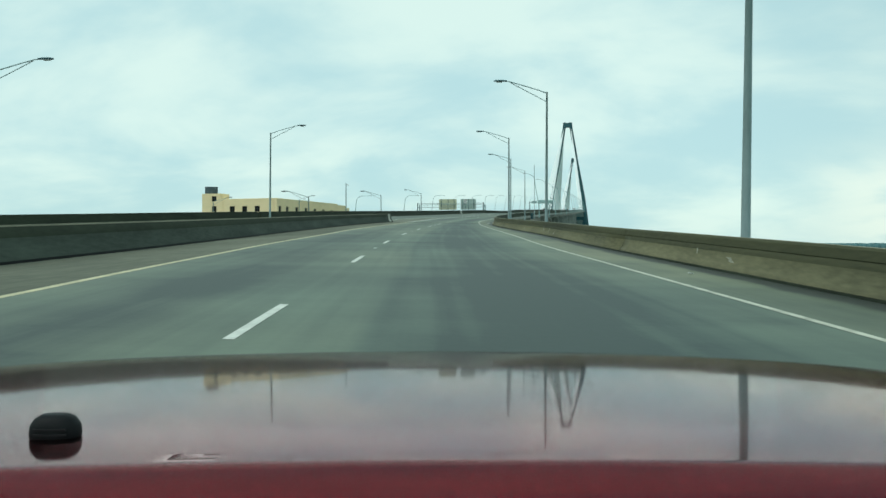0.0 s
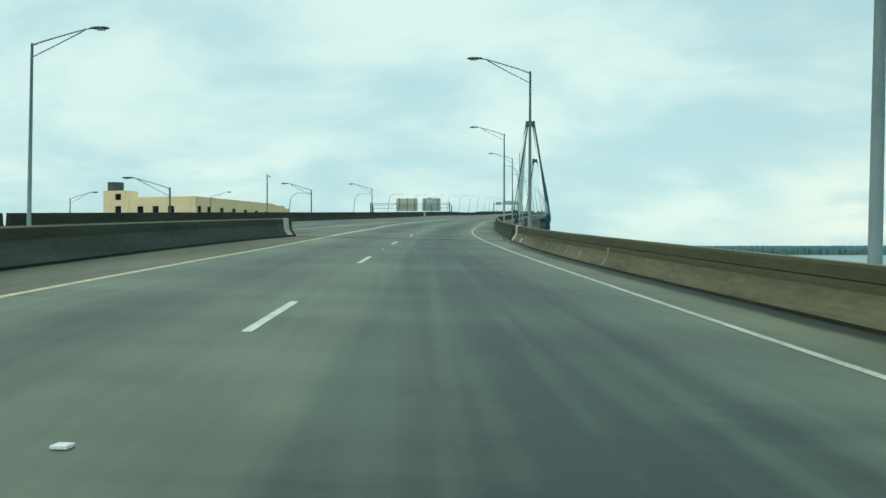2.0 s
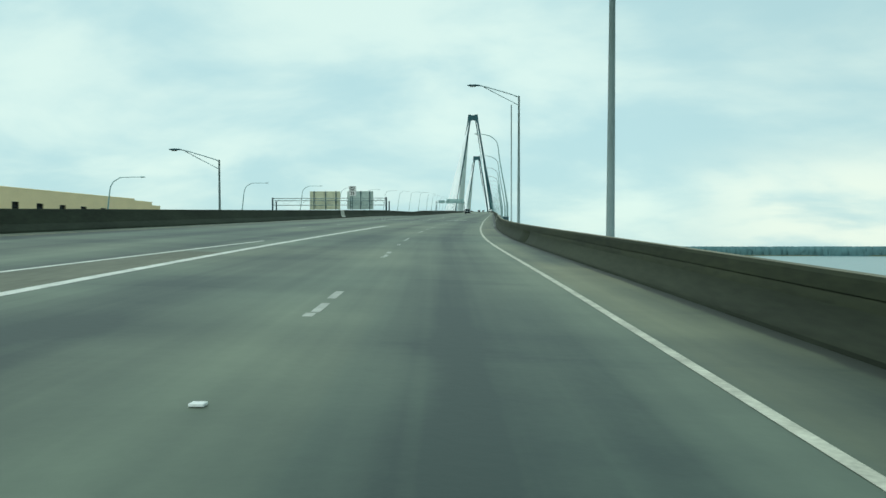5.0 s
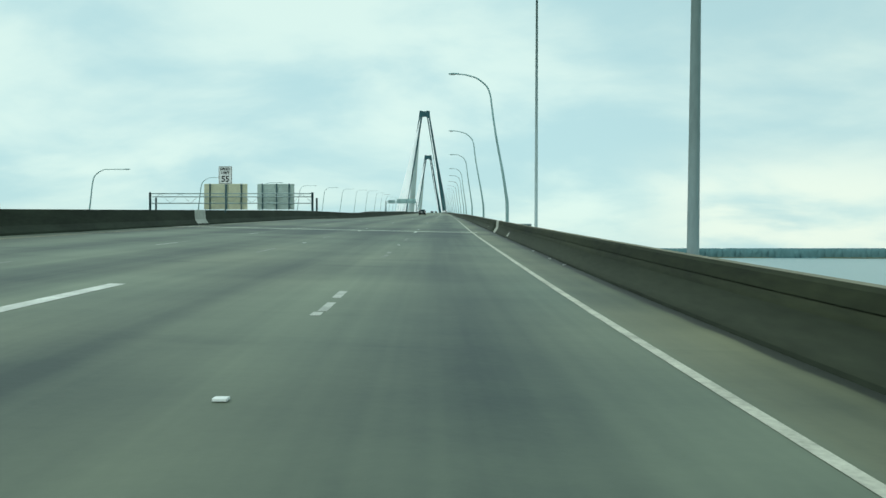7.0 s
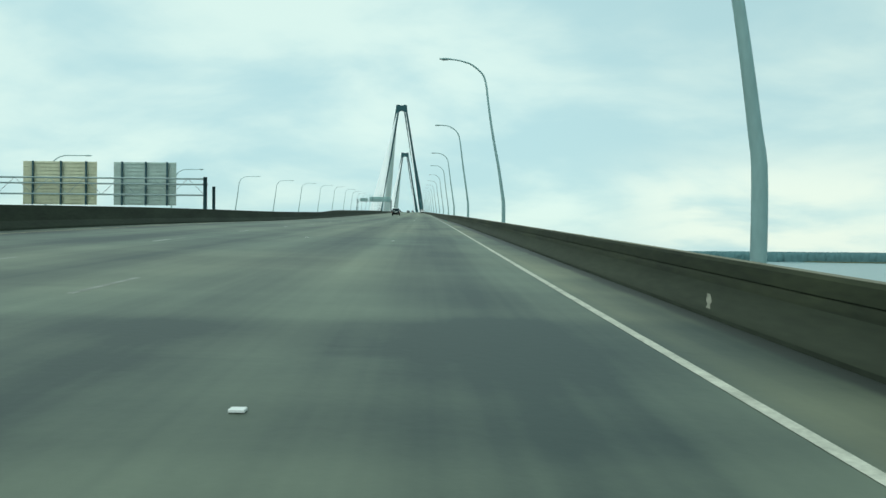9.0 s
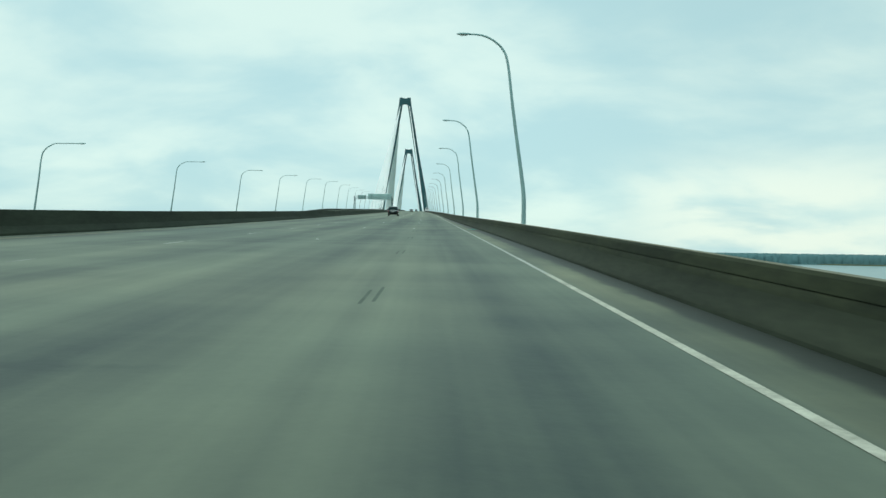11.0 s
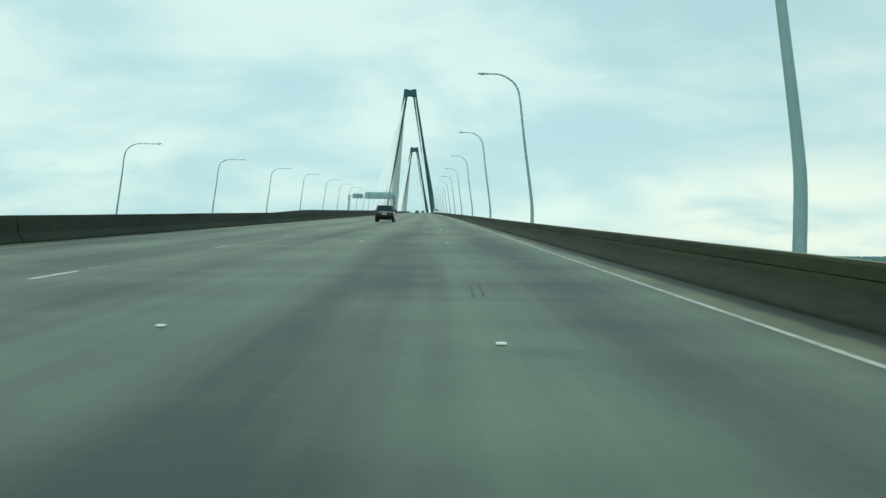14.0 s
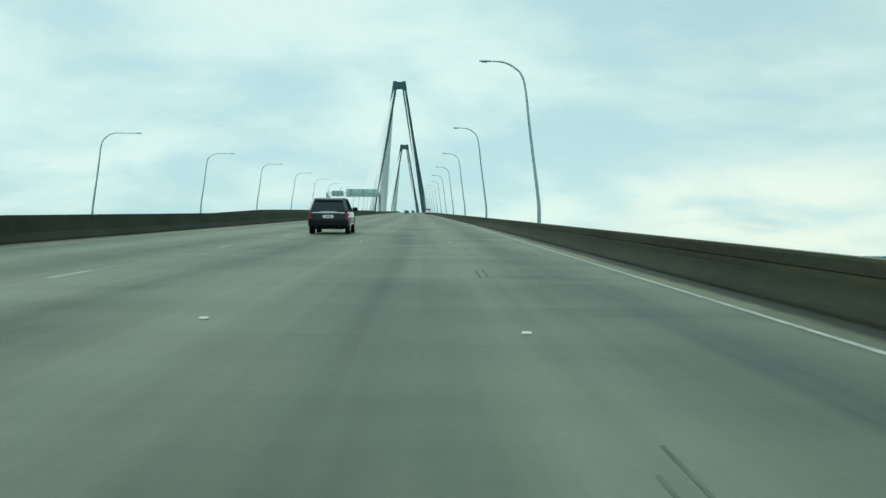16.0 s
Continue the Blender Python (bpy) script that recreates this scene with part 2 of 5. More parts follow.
    warm = n.new("ShaderNodeMix"); warm.data_type = "RGBA"; warm.blend_type = "MULTIPLY"
    warm.inputs["B"].default_value = (1.16, 1.0, 0.87, 1)
    l.new(pale.outputs[0], warm.inputs["Factor"]); l.new(r.outputs["Color"], warm.inputs["A"])
    gutter_mix = n.new("ShaderNodeMix"); gutter_mix.data_type = "RGBA"
    gutter_mix.inputs["B"].default_value = (0.011, 0.016, 0.011, 1)
    # uneven tint: browner dust here, colder damp concrete there; warmer with the painted sheen
    tint = n.new("ShaderNodeMix"); tint.data_type = "RGBA"
    tint.inputs["A"].default_value, tint.inputs["B"].default_value = (0.88, 1.0, 1.02, 1), (1.13, 1.0, 0.90, 1)
    l.new(math("MULTIPLY_ADD", math("SUBTRACT", wide, 0.5), 2.0, math("MULTIPLY_ADD", dark_lane, -0.5, math("MULTIPLY_ADD", span.outputs[0], 0.25, 0.5))), tint.inputs["Factor"])
    tinted = n.new("ShaderNodeMix"); tinted.data_type = "RGBA"; tinted.blend_type = "MULTIPLY"
    tinted.inputs["Factor"].default_value = 1.0
    l.new(warm.outputs["Result"], tinted.inputs["A"]); l.new(tint.outputs["Result"], tinted.inputs["B"])
    l.new(math("MULTIPLY", gutter_mask.outputs[0], 0.93), gutter_mix.inputs["Factor"]); l.new(tinted.outputs["Result"], gutter_mix.inputs["A"])
    l.new(gutter_mix.outputs["Result"], b.inputs["Base Color"])
    b.inputs["Roughness"].default_value, b.inputs["Specular IOR Level"].default_value = 0.60, 0.62
    bp = n.new("ShaderNodeBump"); bp.inputs["Strength"].default_value, bp.inputs["Distance"].default_value = 0.4, 0.006
    l.new(grain, bp.inputs["Height"]); l.new(bp.outputs[0], b.inputs["Normal"])
    return m


ROAD = road_material()
GORE = material("sandy_gore_concrete", (0.150, 0.155, 0.114), 0.8, var=0.3, scale=0.5, bump=0.004, fine=7, tint=(0.118, 0.128, 0.096), spec=0.4, stretch=(1, 0.2, 1))
SHOULDER = material("sandy_shoulder_concrete", (0.150, 0.152, 0.112), 0.85, var=0.3, scale=0.5, bump=0.004, fine=7, tint=(0.110, 0.118, 0.090), stretch=(1, 0.2, 1))
# barrier faces: skylit slope painted lighter, steep upper face stained and shaded darker
CONC = material("weathered_sky_lit_toe_concrete", (0.150, 0.140, 0.080), 0.85, var=0.28, scale=0.5, bump=0.006, fine=9, tint=(0.085, 0.085, 0.050), stretch=(1, 0.18, 1.6))
CONC_UPPER = material("stained_shaded_upper_concrete", (0.066, 0.066, 0.034), 0.85, var=0.28, scale=0.5, bump=0.006, fine=9, tint=(0.048, 0.052, 0.030), stretch=(1, 0.18, 1.8))
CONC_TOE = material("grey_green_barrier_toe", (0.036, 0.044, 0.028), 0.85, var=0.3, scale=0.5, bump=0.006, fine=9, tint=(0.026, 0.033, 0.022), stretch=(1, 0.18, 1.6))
CONC_BRIDGE_UPPER = material("stained_shaded_bridge_concrete", (0.029, 0.035, 0.018), 0.85, var=0.45, scale=0.8, bump=0.01, fine=9, tint=(0.017, 0.025, 0.015), stretch=(1, 0.25, 1.5))
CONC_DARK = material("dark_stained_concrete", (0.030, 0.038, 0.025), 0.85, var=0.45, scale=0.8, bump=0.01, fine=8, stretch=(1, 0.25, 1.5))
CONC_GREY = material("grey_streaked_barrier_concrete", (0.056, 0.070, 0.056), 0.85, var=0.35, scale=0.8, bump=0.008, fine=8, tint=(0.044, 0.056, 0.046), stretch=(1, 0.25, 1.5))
# coping colour carries the brightness of a sky-facing top
CONC_TOP = material("sky_lit_top_concrete", (0.19, 0.185, 0.135), 0.85, var=0.3, scale=1.2, fine=9, stretch=(1, 0.3, 1))
CONC_PALE = material("pale_patched_concrete", (0.42, 0.43, 0.38), 0.85, var=0.2, scale=3, bump=0.004, fine=25)
CONC_DECK = material("deck_concrete", (0.30, 0.30, 0.27), 0.85, var=0.25, scale=0.3, fine=3)
# dark teal: backlight and distance haze put into the concrete's colour
TOWER = material("hazy_tower_concrete", (0.036, 0.100, 0.112), 0.8, var=0.15, scale=0.08, fine=0.6)
CABLE = material("white_cable_sheath", (0.90, 0.92, 0.91), 0.5, var=0.04, scale=0.5)
EDGEWHITE = material("grimy_edge_line_paint", (0.47, 0.47, 0.39), 0.7, var=0.35, scale=2.5, fine=20)
WHITE = material("worn_white_road_paint", (0.60, 0.61, 0.56), 0.7, var=0.25, scale=2.5, fine=20)
YELLOW = material("faded_yellow_road_paint", (0.55, 0.50, 0.33), 0.7, var=0.25, scale=2.5, fine=20)
YELLOW_WORN = material("worn_yellow_road_paint", (0.33, 0.29, 0.20), 0.75, var=0.3, scale=2.5, fine=20)
STEEL = material("galvanised_steel", (0.29, 0.38, 0.385), 0.55, 0.1, var=0.18, scale=1.5, fine=12, stretch=(1, 1, 0.3))
STEEL_BLUE = material("blue_grey_lamp_steel", (0.26, 0.40, 0.40), 0.55, 0.1, var=0.15, scale=1.5, fine=12, stretch=(1, 1, 0.3))
STEEL_DARK = material("dark_painted_steel", (0.055, 0.115, 0.130), 0.55, 0.3, var=0.2, scale=2, fine=15)
ALU = material("bare_aluminium_sign_back", (0.44, 0.54, 0.50), 0.5, 0.1, var=0.15, scale=1.0, fine=8)
SIGN_TAN = material("sun_bleached_sign_back", (0.56, 0.57, 0.42), 0.5, 0.1, var=0.15, scale=1.0, fine=8)
SIGN_BLUE = material("blue_grey_sign_back", (0.36, 0.54, 0.53), 0.5, 0.1, var=0.15, scale=1.0, fine=8)
LENS = material("lamp_lens", (0.5, 0.52, 0.5), 0.25, var=0.05)
CREAM = material("cream_painted_plaster", (0.84, 0.68, 0.42), 0.85, var=0.08, scale=0.25, fine=4)
WINDOW = material("dark_window_opening", (0.018, 0.017, 0.014), 0.35, var=0.3, scale=1.5)
SLATE = material("dark_blue_grey_cladding", (0.07, 0.10, 0.115), 0.6, var=0.2, scale=0.8)
LAND = material("marsh_and_grass", (0.075, 0.09, 0.05), 0.95, var=0.35, scale=0.02, fine=0.3)
TREES = material("distant_woodland", (0.085, 0.175, 0.185), 0.95, var=0.12, scale=0.05, fine=0.6)
BLACK = material("black_plastic", (0.008, 0.009, 0.010), 0.55, var=0.2, scale=6, spec=0.12)
RUBBER = material("tyre_rubber", (0.014, 0.014, 0.015), 0.8, var=0.2, scale=8)
SIGNWHITE = material("white_sign_face", (0.72, 0.74, 0.72), 0.5, var=0.06, scale=3)
APRON = material("dark_resurfaced_concrete", (0.105, 0.130, 0.106), 0.8, var=0.4, scale=0.5, fine=10, stretch=(1, 0.5, 1))
DASHED = material("half_worn_white_paint", (0.40, 0.415, 0.375), 0.75, var=0.35, scale=3, fine=25)
WORN = material("nearly_worn_off_paint", (0.25, 0.265, 0.235), 0.75, var=0.35, scale=3, fine=25)
SCUFF = material("pale_scuffed_concrete", (0.24, 0.24, 0.19), 0.85, var=0.25, scale=5, fine=30)
LITTER = material("pale_plastic_litter", (0.6, 0.62, 0.6), 0.5, var=0.15, scale=15)
TEAL = material("teal_plastic_scrap", (0.03, 0.42, 0.33), 0.45, var=0.2, scale=10)
JOINT_DARK = material("dark_rubber_joint", (0.055, 0.066, 0.057), 0.7, 0.0, var=0.25, scale=3, fine=30)
STEELJOINT = material("worn_joint_steel", (0.60, 0.62, 0.57), 0.6, 0.0, var=0.2, scale=3, fine=30)


def water_material():
    m = bpy.data.materials.new("harbour_water")
    m.use_nodes = True
    n, l = m.node_tree.nodes, m.node_tree.links
    b = n["Principled BSDF"]
    b.inputs["Base Color"].default_value = (0.13, 0.24, 0.245, 1)
    b.inputs["Roughness"].default_value = 0.28
    tc = n.new("ShaderNodeTexCoord")
    mp = n.new("ShaderNodeMapping"); mp.inputs["Scale"].default_value = (0.05, 0.16, 1)
    l.new(tc.outputs["Object"], mp.inputs["Vector"])
    k = n.new("ShaderNodeTexNoise"); k.inputs["Scale"].default_value, k.inputs["Detail"].default_value = 1.0, 8
    l.new(mp.outputs[0], k.inputs["Vector"])
    bp = n.new("ShaderNodeBump"); bp.inputs["Strength"].default_value, bp.inputs["Distance"].default_value = 0.7, 1.2
    l.new(k.outputs["Fac"], bp.inputs["Height"]); l.new(bp.outputs[0], b.inputs["Normal"])
    return m


WATER = water_material()

# ---- building helpers ----


def part(name, bm, mat, parent=None, label="", smooth=False, m=None):
    """Links a bmesh as one mesh object under a thing or part."""
    me = bpy.data.meshes.new(name)
    bm.normal_update()
    bm.to_mesh(me)
    bm.free()
    for k in (mat if isinstance(mat, (list, tuple)) else [mat]):
        me.materials.append(k)
    if smooth:
        for p in me.polygons:
            p.use_smooth = True
    ob = new(name, me)
    if parent:
        ob.parent = parent
    if m is not None:
        ob.matrix_basis = m
    if label:
        ob["label"] = label
    return ob


def box(bm, size, at, bevel=0.0, rot=None):
    ver = bmesh.ops.create_cube(bm, size=1)["verts"]
    m = Matrix.Translation(at) @ (rot or Matrix()) @ Matrix.Diagonal((*size, 1))
    bmesh.ops.transform(bm, matrix=m, verts=ver)
    if bevel:
        es = list({e for v in ver for e in v.link_edges})
        bmesh.ops.bevel(bm, geom=es, offset=bevel, segments=2, profile=0.5, affect="EDGES", clamp_overlap=True)
    return bm


def boxed(size, at, bevel=0.0, rot=None):
    return box(bmesh.new(), size, at, bevel, rot)


def tube(bm, pts, radii, sides=10, cap=True):
    """A tube along a line of points, with its own radius at each."""
    pts = [Vector(p) for p in pts]
    if isinstance(radii, (int, float)):
        radii = [radii] * len(pts)
    rings = []
    ref = Vector((0.31, 0.95, 0.11))
    for i, p in enumerate(pts):
        d = (pts[min(i + 1, len(pts) - 1)] - pts[max(i - 1, 0)]).normalized()
        a = d.cross(ref).normalized(); c = d.cross(a)
        rings.append([bm.verts.new(p + (a * math.cos(2 * math.pi * k / sides) + c * math.sin(2 * math.pi * k / sides)) * radii[i]) for k in range(sides)])
    for r0, r1 in zip(rings, rings[1:]):
        for k in range(sides):
            bm.faces.new((r0[k], r0[(k + 1) % sides], r1[(k + 1) % sides], r1[k]))
    if cap:
        bm.faces.new(rings[0]); bm.faces.new(rings[-1][::-1])
    return bm


def tubed(pts, radii, sides=10):
    return tube(bmesh.new(), pts, radii, sides)


def loft(bm, rings, cap=True):
    vs = [[bm.verts.new(p) for p in r] for r in rings]
    n = len(vs[0])
    for a, b in zip(vs, vs[1:]):
        for k in range(n):
            bm.faces.new((a[k], a[(k + 1) % n], b[(k + 1) % n], b[k]))
    if cap:
        bm.faces.new(vs[0][::-1]); bm.faces.new(vs[-1])
    bmesh.ops.recalc_face_normals(bm, faces=bm.faces[:])
    return bm


def thing(name, label, category, group="", at=None, kind=""):
    ob = new(name)
    ob.empty_display_size = 0.2
    if at is not None:
        ob.matrix_basis = at
    return tagged(ob, label, category, group, kind)


def curve(*knots):
    """A smooth line through (y, value) knots."""
    k = np.array(knots, float)
    h = np.diff(k[:, 0]); s = np.diff(k[:, 1]) / h
    d = np.concatenate(([s[0]], (s[:-1] * h[1:] + s[1:] * h[:-1]) / (h[1:] + h[:-1]), [s[-1]]))

    def at(y):
        i = int(np.clip(np.searchsorted(k[:, 0], y) - 1, 0, len(h) - 1))
        q = (y - k[i, 0]) / h[i]
        if q < 0:
            return float(k[i, 1] + d[i] * (y - k[i, 0]))
        if q > 1:
            return float(k[i + 1, 1] + d[i + 1] * (y - k[i + 1, 0]))
        return float((1 + 2 * q) * (1 - q) ** 2 * k[i, 1] + q * (1 - q) ** 2 * h[i] * d[i] + q * q * (3 - 2 * q) * k[i + 1, 1] + q * q * (q - 1) * h[i] * d[i + 1])
    return at


# ---- plan of the road: y runs along the bridge, x to its right, water at z = 0 ----
def grade_line(y):
    if y <= 0:
        u = y + 389.0
        dip = 0.0 if y > -80 else (-80 - y) ** 2 / 140 if y > -150 else 35 + (-150 - y)
        return 12.0 + 0.035 * u + 0.0075 * u * u / 778.0 - 0.0045 * dip
    z0 = 27.075
    if y <= 600:
        return z0 + 0.0425 * y
    u = min(y, 1800) - 600
    return z0 + 25.5 + 0.0425 * u - 0.0425 * u * u / 810.0


def drift(y):
    """The straight bears slightly left towards the towers."""
    return 0.0 if y < 60 else -0.0082 * (y - 60) + (0.0082 * 40) * (1 - math.exp(-(y - 60) / 40.0))


driven = curve((-470, 35.6), (-389, 18.99), (-365, 14.26), (-341, 10.11), (-317, 6.59), (-293, 3.62), (-268, 1.20), (-244, -0.56), (-220, -1.62), (-195, -2.07), (-171, -2.22), (0, -4.0))
bank = curve((-500, 0.008), (-390, 0.008), (-340, 0.013), (-290, 0.022), (-160, 0.022), (-130, 0.02), (-75, 0.001), (-60, 0.0), (50, 0.0))


def road_z(x, y):
    if y > 0:
        return grade_line(y)
    return grade_line(y) + bank(y) * max(-12.0, min(24.0, driven(y) - x))


_edge = curve((-470, 38.4), (-420, 29.2), (-380, 21.55), (-368.4, 19.2), (-357.6, 17.0), (-345.5, 14.82), (-341.4, 14.05), (-309, 8.05), (-303, 7.05), (-297, 6.12), (-290.6, 5.23), (-283, 4.4), (-271, 3.42), (-255, 2.4), (-229, 0.75), (-212, 0.27), (-190, 0.05), (-100, 0.0), (0, -0.02), (60, 0.0))
edge_line = lambda y: (_edge(y) if y < 60 else 0.0) + drift(y)
_off = curve((-470, 1.75), (-375, 1.75), (-341, 1.6), (-309, 1.05), (-300, 1.35), (-292, 1.62), (-270, 1.62), (-245, 1.42), (-225, 1.22), (-211, 1.15), (-188, 1.25), (-75, 1.08), (-14, 0.82), (60, 0.8))
right_base = lambda y: edge_line(y) + (_off(y) if y < 60 else 0.8)
_lane = curve((-470, 32.6), (-400, 19.3), (-381.3, 15.56), (-368.8, 13.14), (-353.5, 10.25), (-307.6, 3.7), (-295, 2.2), (-281, 0.8), (-250, -1.4), (-221.7, -2.86), (-209, -3.08), (-171, -3.25), (-64, -3.1), (0, -2.98), (60, -3.0))
lane_1 = lambda y: (_lane(y) if y < 60 else -3.0) + drift(y)
_gore = curve((-470, 29.0), (-400, 15.0), (-378, 10.75), (-373, 9.7), (-365.8, 8.3), (-361.5, 7.45), (-341.8, 4.2), (-337.2, 3.4), (-306.3, -0.25), (-294, -1.7), (-281, -2.95), (-269.7, -4.25), (-250, -5.55), (-226, -6.32), (-209, -6.55), (-200, -6.5))
gore_line = _gore
_med = curve((-470, -16.6), (-300, -17.0), (-160, -17.2), (0, -17.35), (60, -17.4))
median = lambda y: (_med(y) if y < 60 else -17.4) + drift(y)
_far = curve((-470, -95), (-300, -66), (-233, -53.5), (-192, -47.5), (-160, -44), (-115, -42.2), (-60, -40.6), (10, -39.9), (60, -39.2), (140, -38.05), (230, -36.8))
far_edge = lambda y: _far(y) if y < 230 else -36.8 + drift(y) - drift(230)
_wall = curve((-470, 23.0), (-420, 13.8), (-371.8, 5.65), (-366, 4.85), (-354.6, 3.1), (-336.7, 0.35), (-325, -1.2), (-313, -2.42), (-305, -2.92), (-299.6, -2.98))
ramp_wall = _wall


def west_z(x, y):
    """The opposite carriageway runs lower on the landward side."""
    return grade_line(y) + min(0.5, -2.4 + 0.0155 * y)


def stations(a, b, near=3.0, far=12.0):
    ys = [a]
    while ys[-1] < b - 1e-6:
        ys.append(min(b, ys[-1] + (near if ys[-1] < 80 else far)))
    return ys


gutter_width = curve((-470, 0.45), (-360, 0.45), (-300, 0.32), (-215, 0.16), (-165, 0.25), (-110, 0.46), (-40, 0.42), (60, 0.4))


def lane_at(x, y):
    """0 on the edge line, -1 on the first lane line, -2 on the next, and so on."""
    e, a = edge_line(y), lane_1(y)
    b = gore_line(y) if y < -215 else -6.5 + drift(y)
    for k, (p, q) in enumerate(((e, a), (a, b), (b, b - 3.5), (b - 3.5, b - 7.0))):
        if x > q or k == 3:
            return -k - (p - x) / (p - q)


def sheet(name, ys, xa, xb, cols, mat, dz=0.0, parent=None, height=road_z):
    """A strip of road surface between two lines; its map runs across the lanes and along the road."""
    verts, uvs, gut, faces = [], [], [], []
    for y in ys:
        a, b = xa(y), xb(y)
        for c in range(cols + 1):
            x = a + (b - a) * c / cols
            verts.append((x, y, height(x, y) + dz)); uvs.append((x - edge_line(y), y)); gut.append(((right_base(y) - x) / (gutter_width(y) if y < 60 else 0.4), lane_at(x, y)))
    n = cols + 1
    for i in range(len(ys) - 1):
        for c in range(cols):
            faces.append((i * n + c, i * n + c + 1, (i + 1) * n + c + 1, (i + 1) * n + c))
    me = bpy.data.meshes.new(name)
    me.from_pydata(verts, [], faces)
    lay = me.uv_layers.new(name="map")
    for lp in me.loops:
        lay.data[lp.index].uv = uvs[lp.vertex_index]
    lay = me.uv_layers.new(name="gutter")
    for lp in me.loops:
        lay.data[lp.index].uv = gut[lp.vertex_index]
    me.materials.append(mat)
    ob = new(name, me)
    if parent:
        ob.parent = parent
    return ob


def sweep(name, ys, line, profile, mat, parent=None, dz=0.0, flip=1, height=road_z, bands=None):
    """A closed profile of (across, up) drawn along a line of the plan, with closed ends. bands: the material's place in the list for each side of the profile."""
    bm = bmesh.new()
    rings = []
    for y in ys:
        x0 = line(y)
        z0 = height(x0, y) + dz
        rings.append([(x0 + flip * a, y, z0 + b) for a, b in profile])
    loft(bm, rings)
    if bands:
        for i, face in enumerate(bm.faces):
            face.material_index = bands[i % len(profile)] if i < (len(ys) - 1) * len(profile) else bands[-1]
            face.smooth = bool(bands) and i % len(profile) in (1, 2, 3, 4, 5)
    return part(name, bm, mat, parent)


# ---- ground, water, far shore ----
bm = bmesh.new()
bmesh.ops.create_grid(bm, x_segments=40, y_segments=40, size=4800)
water = tagged(part("water", bm, WATER), "calm blue-grey harbour water", "water", kind="structure")
bm = bmesh.new()
rows_l = []
for y in range(-2400, 121, 60):
    rim = 45 + 12 * math.sin(y * 0.013) + 8 * math.sin(y * 0.041) - (max(0, y + 60) * 0.3)
    rows_l.append([bm.verts.new((-3000, y, 1.4)), bm.verts.new((-400, y, 1.6)), bm.verts.new((rim - 12, y, 1.3)), bm.verts.new((rim, y, -0.6))])
for a, b in zip(rows_l, rows_l[1:]):
    for k in range(3):
        bm.faces.new((a[k], a[k + 1], b[k + 1], b[k]))
tagged(part("ground", bm, LAND), "flat marshy ground under the approach", "ground", kind="structure")

# far shore: a low wooded bank, about 1.8 km off
bm = bmesh.new()
ring_in, ring_out = [], []
for i in range(61):
    a = radians(-8 + i * 1.5)
    r = 1730 + 60 * math.sin(i * 0.7) + 35 * math.sin(i * 1.9)
    ring_in.append(bm.verts.new((r * math.sin(a), -150 + r * math.cos(a), -0.3)))
    ring_out.append((a, r))
mid_r = [bm.verts.new(((r + 30) * math.sin(a), -150 + (r + 30) * math.cos(a), 1.6)) for a, r in ring_out]
back = [bm.verts.new((4300 * math.sin(a), -150 + 4300 * math.cos(a), 2.5)) for a, r in ring_out]
for p, q in ((ring_in, mid_r), (mid_r, back)):
    for k in range(60):
        bm.faces.new((p[k], p[k + 1], q[k + 1], q[k]))
tagged(part("shore", bm, LAND), "low marshy far shore of the harbour", "shore", kind="structure")


def woodland(name, count, span, near, deep, tall, seed):
    """Rough tree clumps, each a lumpy crown, scattered along a belt of the far shore."""
    g = random.Random(seed)
    verts, faces = [], []
    for _ in range(count):
        a = radians(g.uniform(*span)); r = near + deep * g.random() ** 1.6
        cx, cy = r * math.sin(a), -150 + r * math.cos(a)
        h = tall * g.uniform(0.82, 1.0); w = h * g.uniform(0.3, 0.6)
        base = len(verts)
        for lev, rad in ((-0.08, 1.05), (0.3, 1.0), (0.65, 0.85), (0.88, 0.5)):
            for k in range(6):
                b = k * math.pi / 3 + g.uniform(-0.3, 0.3); q = rad * w * g.uniform(0.75, 1.2)
                verts.append((cx + q * math.cos(b), cy + q * math.sin(b), 1.2 + h * (lev + g.uniform(-0.06, 0.06))))
        verts.append((cx, cy, 1.2 + h))
        for lv in range(3):
            for k in range(6):
                p, q = base + lv * 6 + k, base + lv * 6 + (k + 1) % 6
                faces.append((p, q, q + 6, p + 6))
        for k in range(6):
            faces.append((base + 18 + k, base + 18 + (k + 1) % 6, base + 24))
    me = bpy.data.meshes.new(name)
    me.from_pydata(verts, [], faces)
    me.materials.append(TREES)
    for p in me.polygons:
        p.use_smooth = True
    return tagged(new(name, me), "dark belt of distant woodland on the far shore", "woodland", kind="stuff")


woodland("woodland", 17000, (-6, 80), 1790, 500, 18.5, 7)

# ---- road, deck and barriers ----
YS = stations(-470, 1900)
road = tagged(sheet("road", YS, lambda y: median(y) - 0.25, lambda y: right_base(y) + 0.45, 26, ROAD), "worn grey concrete roadway with dark tyre bands", "road", kind="structure")
tagged(sheet("road_opposite", YS, far_edge, lambda y: median(y) - 0.3, 10, ROAD, height=west_z), "opposite carriageway beyond the median barrier", "road", kind="structure")


